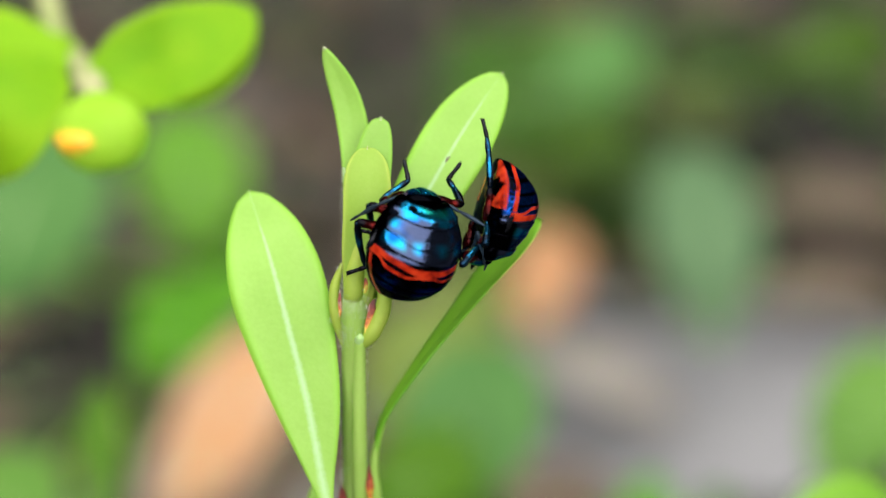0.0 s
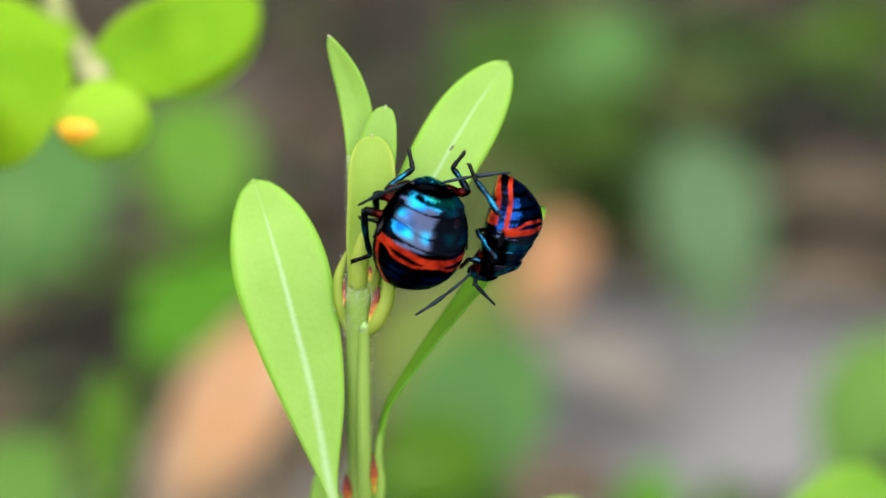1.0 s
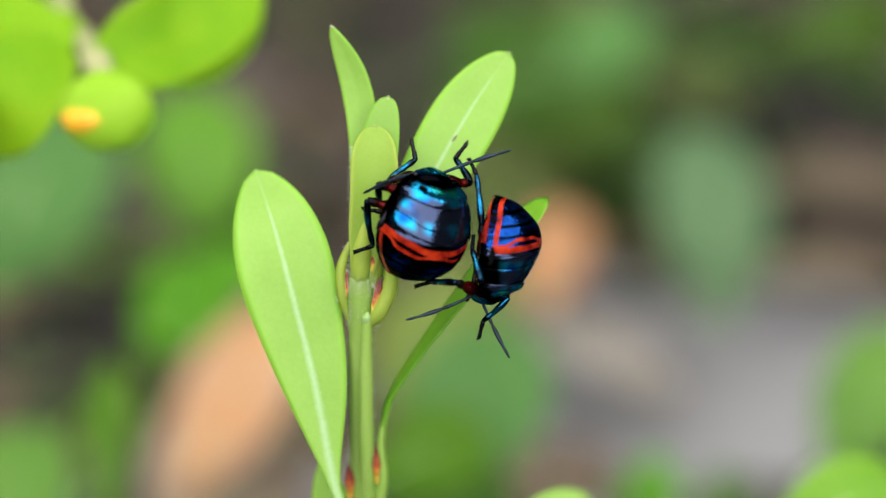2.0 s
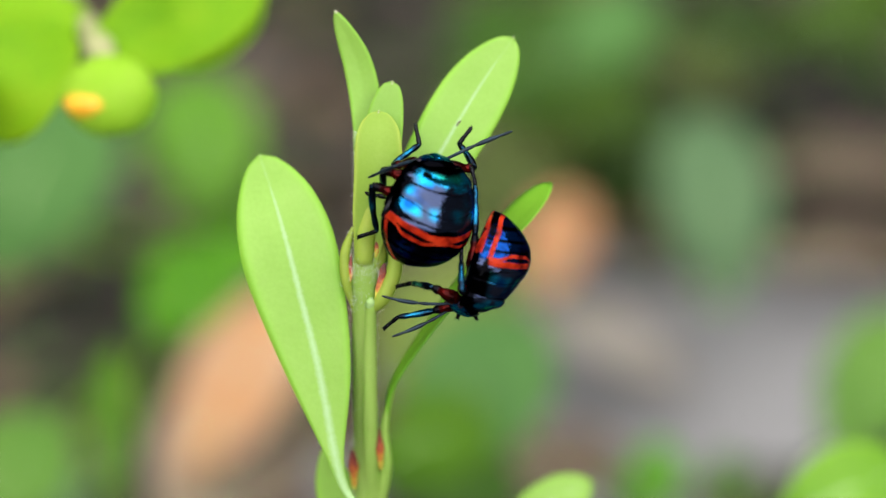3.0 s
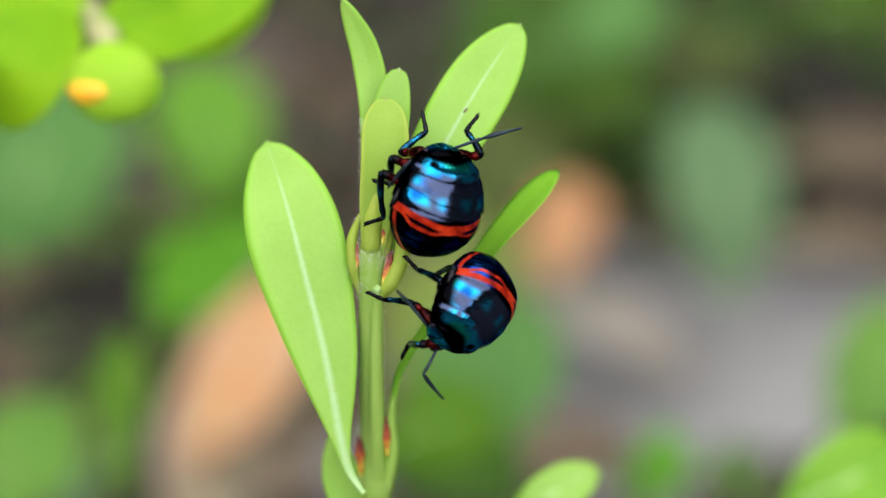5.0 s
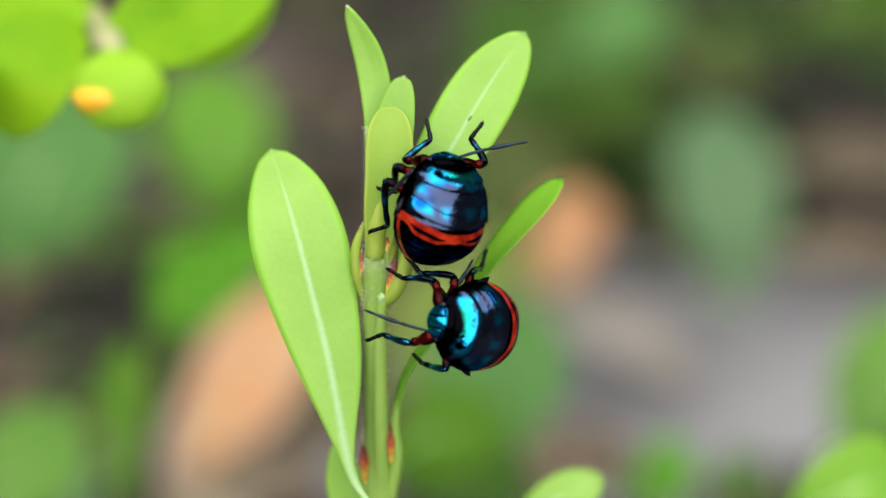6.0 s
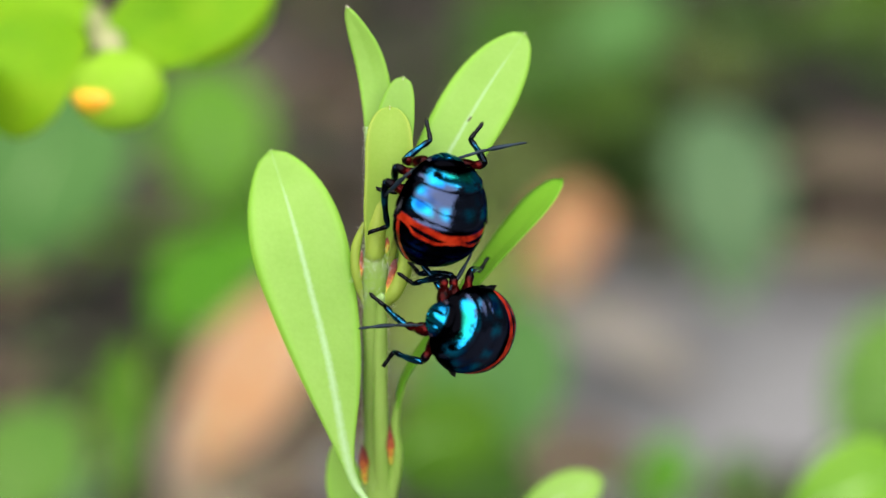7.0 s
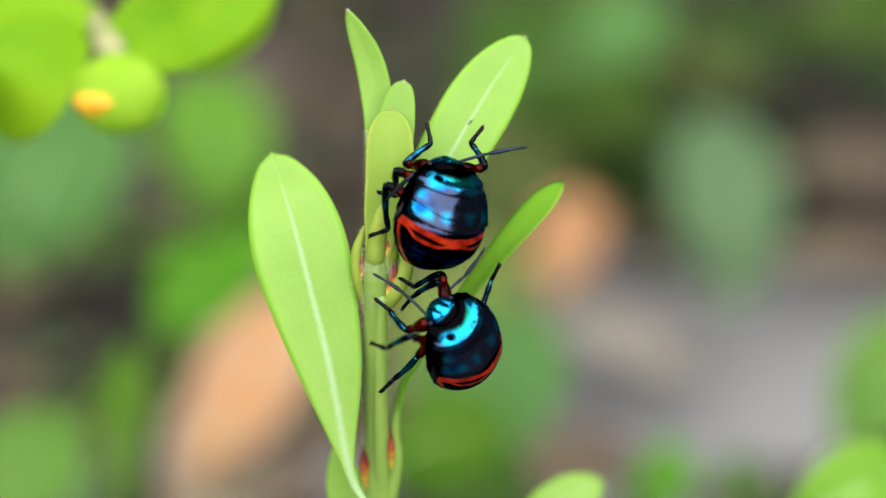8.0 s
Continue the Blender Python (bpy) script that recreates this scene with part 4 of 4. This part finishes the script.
def two_bones(a, b, la, lb, knee):
    """The middle joint between a and b, bent towards knee; and b, drawn in where it is out of reach."""
    d = b - a
    r = max(abs(la - lb) + 0.05, min(d.length, (la + lb) * 0.995))
    d = d.normalized()
    b = a + d * r
    s = (la * la - lb * lb + r * r) / (2 * r)
    h = math.sqrt(max(0.0, la * la - s * s))
    k = knee - a
    k = k - d * k.dot(d)
    if k.length < 1e-4:
        k = Vector((0.1, 0.2, 1)) - d * d.z
    return a + d * s + k.normalized() * h, b


def limb_poses(hip, kind, body, aims):
    """Poses of a limb's pieces in its hip's space. body: pose of the bug; aims: foot, (ankle,) knee in the shoot's millimetres."""
    inv = (body @ hip.matrix_basis).inverted()
    f, *ankle, k = [(inv @ (SHOOT @ (q * 0.001))) * 1000 for q in aims]
    o = Vector((0, 0, 0))
    if kind == "antenna":
        j, e = two_bones(o, f, 2.9, 3.1, k)
        return [aim(o, j, k), aim(j, e, k)]
    _, _, thigh, shin = LIMB_SIZES[kind]
    j, e = two_bones(o, ankle[0], thigh, shin, k)
    return [aim(o, j, k - (j + o) * 0.5), aim(j, e, k), aim(e, e + (f - ankle[0]).normalized() * TARSUS, k)]


def body_pose(x, y, w, forward, back):
    """A bug's pose from its board place, the way its head points and the way its back faces."""
    f = Vector(forward).normalized()
    z = Vector(back)
    z = (z - f * z.dot(f)).normalized()
    m = Matrix((f.cross(z), f, z)).transposed().to_4x4()
    m.translation = bd(x, y, w) * 0.001
    return SHOOT @ m


def ease(rows, t):
    """Catmull-Rom over rows of (time, numbers...), with times unevenly spaced."""
    ts = [r[0] for r in rows]
    if t <= ts[0]:
        return list(rows[0][1:])
    if t >= ts[-1]:
        return list(rows[-1][1:])
    i = max(k for k in range(len(ts) - 1) if ts[k] <= t)
    h = ts[i + 1] - ts[i]
    f = (t - ts[i]) / h
    out = []
    for c in range(1, len(rows[0])):
        p0, p1 = rows[i][c], rows[i + 1][c]
        m0 = (p1 - rows[i - 1][c]) / (ts[i + 1] - ts[i - 1]) if i else (p1 - p0) / h
        m1 = (rows[i + 2][c] - p0) / (ts[i + 2] - ts[i]) if i + 2 < len(ts) else (p1 - p0) / h
        out.append(p0 * (1 + 2 * f) * (1 - f) ** 2 + m0 * h * f * (1 - f) ** 2 + p1 * f * f * (3 - 2 * f) + m1 * h * f * f * (f - 1))
    return out


upper_bug, upper_limbs = build_bug("glossy blue-black jewel bug with red bands clinging to the shoot", 1.0)
lower_bug, lower_limbs = build_bug("glossy blue-black jewel bug with red bands climbing past the other", 0.94)

TIMES = [k / 10 for k in range(81)]

# time, board place, w, way of the head (3), way of the back (3)
UPPER = [(0.0, 774, 353, 4.4, 0.26, 0.91, 0.27, 0.40, -0.36, 0.84), (1.0, 778, 354, 4.4, 0.26, 0.91, 0.27, 0.41, -0.36, 0.84),
         (2.5, 779, 355, 4.4, 0.25, 0.92, 0.27, 0.43, -0.35, 0.83), (4.0, 782, 359, 4.4, 0.22, 0.93, 0.27, 0.44, -0.34, 0.83),
         (7.0, 781, 363, 4.4, 0.21, 0.93, 0.27, 0.44, -0.34, 0.83), (8.0, 781, 363, 4.4, 0.21, 0.93, 0.27, 0.44, -0.34, 0.83)]
LOWER = [(0.0, 908, 323, 2.4, -0.25, -0.96, -0.08, 0.94, -0.22, -0.27),
         (0.5, 894, 338, 2.5, -0.24, -0.97, -0.09, 0.92, -0.20, -0.32),
         (1.0, 909, 370, 2.7, -0.20, -0.97, -0.15, 0.96, -0.22, 0.02),
         (2.5, 897, 452, 3.1, -0.12, -0.99, -0.01, 0.94, -0.10, 0.30),
         (3.0, 873, 476, 3.2, -0.32, -0.94, 0.04, 0.92, -0.34, 0.14),
         (3.5, 856, 513, 3.4, -0.42, -0.91, 0.01, 0.90, -0.40, 0.15),
         (4.0, 833, 543, 3.5, -0.42, -0.90, -0.06, 0.77, -0.39, 0.51),
         (4.5, 827, 553, 3.6, -0.38, -0.92, 0.10, 0.76, -0.15, 0.64),
         (4.7, 830, 555, 3.7, -0.38, -0.88, 0.26, 0.72, -0.01, 0.70),
         (5.8, 831, 573, 4.0, -0.54, 0.06, 0.84, 0.90, -0.17, 0.38),
         (6.0, 827, 574, 4.0, -0.54, 0.06, 0.84, 0.89, -0.19, 0.38),
         (6.5, 825, 576, 4.0, -0.52, 0.10, 0.84, 0.86, -0.36, 0.35),
         (7.0, 822, 577, 4.0, -0.50, 0.15, 0.85, 0.84, -0.41, 0.33),
         (7.5, 818, 588, 4.0, -0.46, 0.22, 0.85, 0.76, -0.53, 0.34),
         (8.0, 805, 587, 4.0, -0.20, 0.60, 0.77, 0.82, -0.36, 0.48)]

# time, then foot, ankle and knee (board place, w) of the limbs that hold on or reach out
UPPER_LIMBS = {
    ("left", "front"): [(7, 755, 213, 1.2, 763, 250, 2, 724, 283, 3.2)],
    ("right", "front"): [(7, 856, 215, 0.2, 831, 247, 1, 868, 300, 3)],
    ("left", "middle"): [(7, 667, 335, 2.2, 704, 342, 3, 690, 322, 4)],
    ("left", "hind"): [(7, 653, 413, 2.2, 688, 402, 3, 676, 352, 4.4)],
    ("right", "middle"): [(7, 740, 345, -2, 760, 345, -0.8, 770, 345, 2)],
    ("right", "hind"): [(7, 745, 420, -2, 760, 410, -1, 775, 400, 2)],
    ("right", "antenna"): [(0, 949, 364, 5, 904, 324, 7), (0.5, 951, 376, 5, 899, 316, 7), (0.8, 966, 278, 5, 896, 268, 6),
        (1, 967, 254, 4.5, 897, 247, 5.5), (2.5, 955, 217, 4, 879, 239, 5), (3.5, 956, 220, 4, 884, 238, 5),
        (4.5, 962, 228, 4, 887, 244, 5), (6, 968, 247, 4, 894, 253, 4.8), (7, 968, 247, 4, 895, 252, 4.8),
        (8, 969, 249, 4, 894, 254, 4.8)],
    ("left", "antenna"): [(0, 662, 321, 4.4, 698, 296, 10), (2.5, 675, 309, 4.4, 712, 288, 10), (3.5, 676, 315, 4.4, 716, 296, 10),
        (4.5, 697, 346, 4.4, 722, 306, 10), (7, 680, 352, 4.6, 718, 308, 10), (8, 683, 352, 4.6, 719, 310, 10)],
}
LOWER_LIMBS = {
    ("right", "hind"): [(0, 889, 97, 3.5, 898, 139, 4.4, 910, 247, 5.0), (0.2, 889, 100, 3.5, 897, 142, 4.4, 910, 247, 5.0), (0.3, 868, 206, 4, 884, 246, 5.5, 930, 316, 6.5), (0.5, 857, 238, 4, 877, 271, 5.5, 932, 324, 6.5), (1, 857, 239, 4, 871, 274, 5, 911, 341, 6),
        (2.5, 850, 239, 3, 865, 273, 4.2, 869, 379, 5.5), (3, 852, 240, 3, 860, 282, 4.2, 866, 382, 5.5),
        (3.5, 858, 335, 3.5, 864, 392, 4.5, 850, 450, 9), (4, 816, 440, 4, 812, 462, 5.6, 796, 545, 9),
        (4.7, 780, 516, 3, 760, 506, 3.6, 780, 486, 4.6), (5.8, 850, 470, -1, 846, 480, -1, 828, 470, 3.6),
        (7, 856, 470, -1, 850, 480, -0.5, 832, 462, 3.8), (7.5, 876, 457, 1.6, 868, 478, 1.2, 876, 500, 0.6),
        (8, 882, 462, 1.6, 868, 490, 0.8, 874, 520, -0.5)],
    ("right", "middle"): [(0, 894, 329, 3, 899, 319, 4, 906, 301, 5), (0.5, 869, 298, 5, 901, 338, 6, 899, 366, 6.5), (1, 881, 359, 4, 873, 361, 4.6, 885, 369, 5.6),
        (2.5, 849, 413, 4.4, 853, 431, 5, 859, 481, 6), (3, 835, 434, 4.4, 834, 454, 5, 836, 497, 6), (3.5, 762, 474, 3, 800, 506, 4.6, 818, 546, 6),
        (4, 719, 450, 2.4, 751, 486, 3.6, 771, 538, 4.8), (4.7, 716, 462, 2.4, 746, 492, 3.6, 768, 538, 4.8),
        (5.8, 722, 458, 1.6, 743, 486, 2.8, 806, 492, 4.2), (6.5, 722, 460, 1.6, 741, 484, 2.8, 806, 486, 4.2),
        (7, 726, 466, 1.6, 741, 484, 2.8, 808, 482, 4.2), (7.5, 806, 446, 2, 820, 462, 3, 850, 508, 4.4),
        (8, 706, 548, 1.6, 731, 518, 2.8, 768, 500, 4.2)],
    ("left", "hind"): [(0, 924, 349, 0, 924, 349, 1, 934, 329, 1), (4.7, 810, 616, 0.5, 810, 606, 1, 820, 586, 1), (5.8, 718, 460, 2, 744, 488, 3, 814, 498, 4.4),
        (7.5, 716, 456, 2, 742, 485, 3, 812, 485, 4.4), (8, 657, 600, 2, 684, 609, 3, 765, 580, 7)],
    ("right", "front"): [(0, 884, 369, 3, 889, 359, 4, 894, 349, 5), (1, 850, 419, 3, 860, 409, 4, 875, 394, 5), (2.5, 717, 497, 1.6, 755, 489, 2.8, 827, 486, 9),
        (3, 719, 500, 1.6, 748, 493, 2.8, 800, 491, 9), (3.5, 718, 500, 1.6, 754, 518, 2.8, 778, 538, 4.4),
        (4, 650, 540, 1.4, 687, 556, 2.4, 731, 566, 4), (4.7, 648, 546, 1.4, 680, 559, 2.4, 738, 546, 4),
        (5.8, 674, 477, 2.2, 708, 497, 3.4, 777, 500, 5), (6.5, 685, 471, 2.2, 722, 497, 3.4, 796, 489, 5),
        (7, 699, 479, 2.2, 731, 502, 3.4, 792, 493, 5), (7.5, 697, 478, 2.2, 726, 502, 3.4, 797, 494, 5),
        (8, 703, 484, 1.8, 732, 502, 3, 800, 486, 5)],
    ("left", "front"): [(0, 874, 399, 1, 884, 379, 2, 894, 359, 2), (1, 870, 449, 1, 875, 429, 2, 885, 409, 2), (2.5, 849, 603, 1.5, 859, 577, 2, 895, 553, 2.6),
        (3, 690, 580, 1.6, 724, 552, 2.6, 782, 552, 3.6), (3.5, 752, 646, 1.2, 758, 612, 2, 796, 598, 2.8), (4, 750, 646, 1.2, 750, 626, 2, 775, 606, 2.8),
        (4.7, 744, 656, 1.2, 748, 631, 2, 766, 616, 3), (5.8, 646, 604, 1.6, 682, 590, 2.8, 726, 630, 4.8), (6.5, 640, 614, 1.6, 680, 593, 2.8, 735, 633, 4.8),
        (7, 651, 515, 1.6, 681, 538, 2.8, 714, 602, 4.8), (7.5, 655, 517, 1.6, 684, 541, 2.8, 716, 607, 4.8), (8, 659, 518, 1.6, 689, 540, 2.8, 715, 596, 4.8)],
    ("left", "middle"): [(0, 904, 379, 0, 914, 359, 1, 924, 329, 1), (4.7, 790, 626, 0.6, 796, 616, 1, 800, 606, 1), (5.8, 754, 620, 2, 766, 644, 3.2, 784, 658, 4.6),
        (6.5, 672, 658, 1.6, 696, 623, 2.8, 738, 651, 4.6), (7, 672, 657, 1.6, 698, 620, 2.8, 738, 650, 4.6), (7.5, 670, 658, 1.6, 696, 621, 2.8, 738, 651, 4.6),
        (8, 659, 700, 1.6, 689, 670, 2.8, 739, 676, 4.6)],
    ("right", "antenna"): [(0, 894, 399, 4, 894, 369, 5), (0.5, 829, 466, 3, 849, 436, 4), (1, 735, 529, 3, 815, 489, 4), (2.3, 718, 542, 3.5, 788, 543, 4.5),
        (2.5, 715, 549, 3.5, 787, 549, 4.5), (3, 622, 507, 3.5, 722, 532, 4), (3.5, 641, 608, 3.5, 716, 598, 4.5), (4, 622, 636, 3.5, 695, 631, 4.5),
        (4.5, 644, 596, 3.5, 702, 612, 7), (4.7, 656, 566, 3.5, 712, 590, 9), (5.8, 858, 432, 2, 836, 484, 3), (6, 856, 434, 2, 836, 484, 3),
        (6.5, 858, 425, 2, 830, 483, 3), (7, 858, 412, 2, 832, 470, 3), (7.5, 824, 440, 2, 812, 492, 3), (8, 879, 406, 3, 834, 466, 4)],
    ("left", "antenna"): [(0, 894, 409, 2, 894, 379, 2), (0.5, 839, 476, 2, 854, 436, 3), (1, 905, 489, 2, 885, 469, 3), (2.5, 907, 671, 2.5, 887, 611, 3),
        (3, 672, 607, 2.5, 742, 592, 3), (3.5, 854, 725, 2.5, 828, 660, 3), (4, 827, 718, 2.5, 803, 671, 3), (4.5, 724, 721, 2.5, 747, 671, 3),
        (4.7, 826, 756, 2.5, 802, 696, 3), (5.8, 642, 584, 4, 712, 586, 4.6), (6, 624, 540, 4, 700, 568, 4.6), (6.5, 690, 598, 4, 730, 593, 5),
        (7, 620, 580, 4, 700, 570, 4.6), (7.5, 632, 494, 4, 706, 530, 4.6), (8, 641, 462, 4, 719, 508, 5.2)],
}


def key_bug(ob, limbs, rows, reach):
    way = [(t, body_pose(*[(lambda c: (c[0], c[1], c[2], c[3:6], c[6:9]))(ease(rows, t))][0])) for t in TIMES]
    walk(ob, way)
    for (side, kind), pieces in limbs.items():
        tracks = [[] for _ in pieces[1:]]
        for t, body in way:
            body = body @ Matrix.Scale(ob.scale.x, 4)
            c = ease(reach[side, kind], t)
            aims = [bd(*c[k:k + 3]) for k in range(0, len(c), 3)]
            for track, m in zip(tracks, limb_poses(pieces[0], kind, body, aims)):
                track.append((t, m))
        for piece, track in zip(pieces[1:], tracks):
            walk(piece, track)


def motions():
    key_bug(upper_bug, upper_limbs, UPPER, UPPER_LIMBS)
    key_bug(lower_bug, lower_limbs, LOWER, LOWER_LIMBS)
    # the shrub's twig sways a little in the air
    sway = [(0.0, 0.42), (0.5, 0.28), (1.0, 0.26), (2.5, 0.34), (3.0, 0.22), (3.5, 0.03), (4.5, -0.04), (6.0, 0.0), (7.0, 0.0), (8.0, 0.05)]
    walk(shrub, [(t, SHOOT @ Matrix.Translation(mm(u, 0.0))) for t, u in sway])


motions()
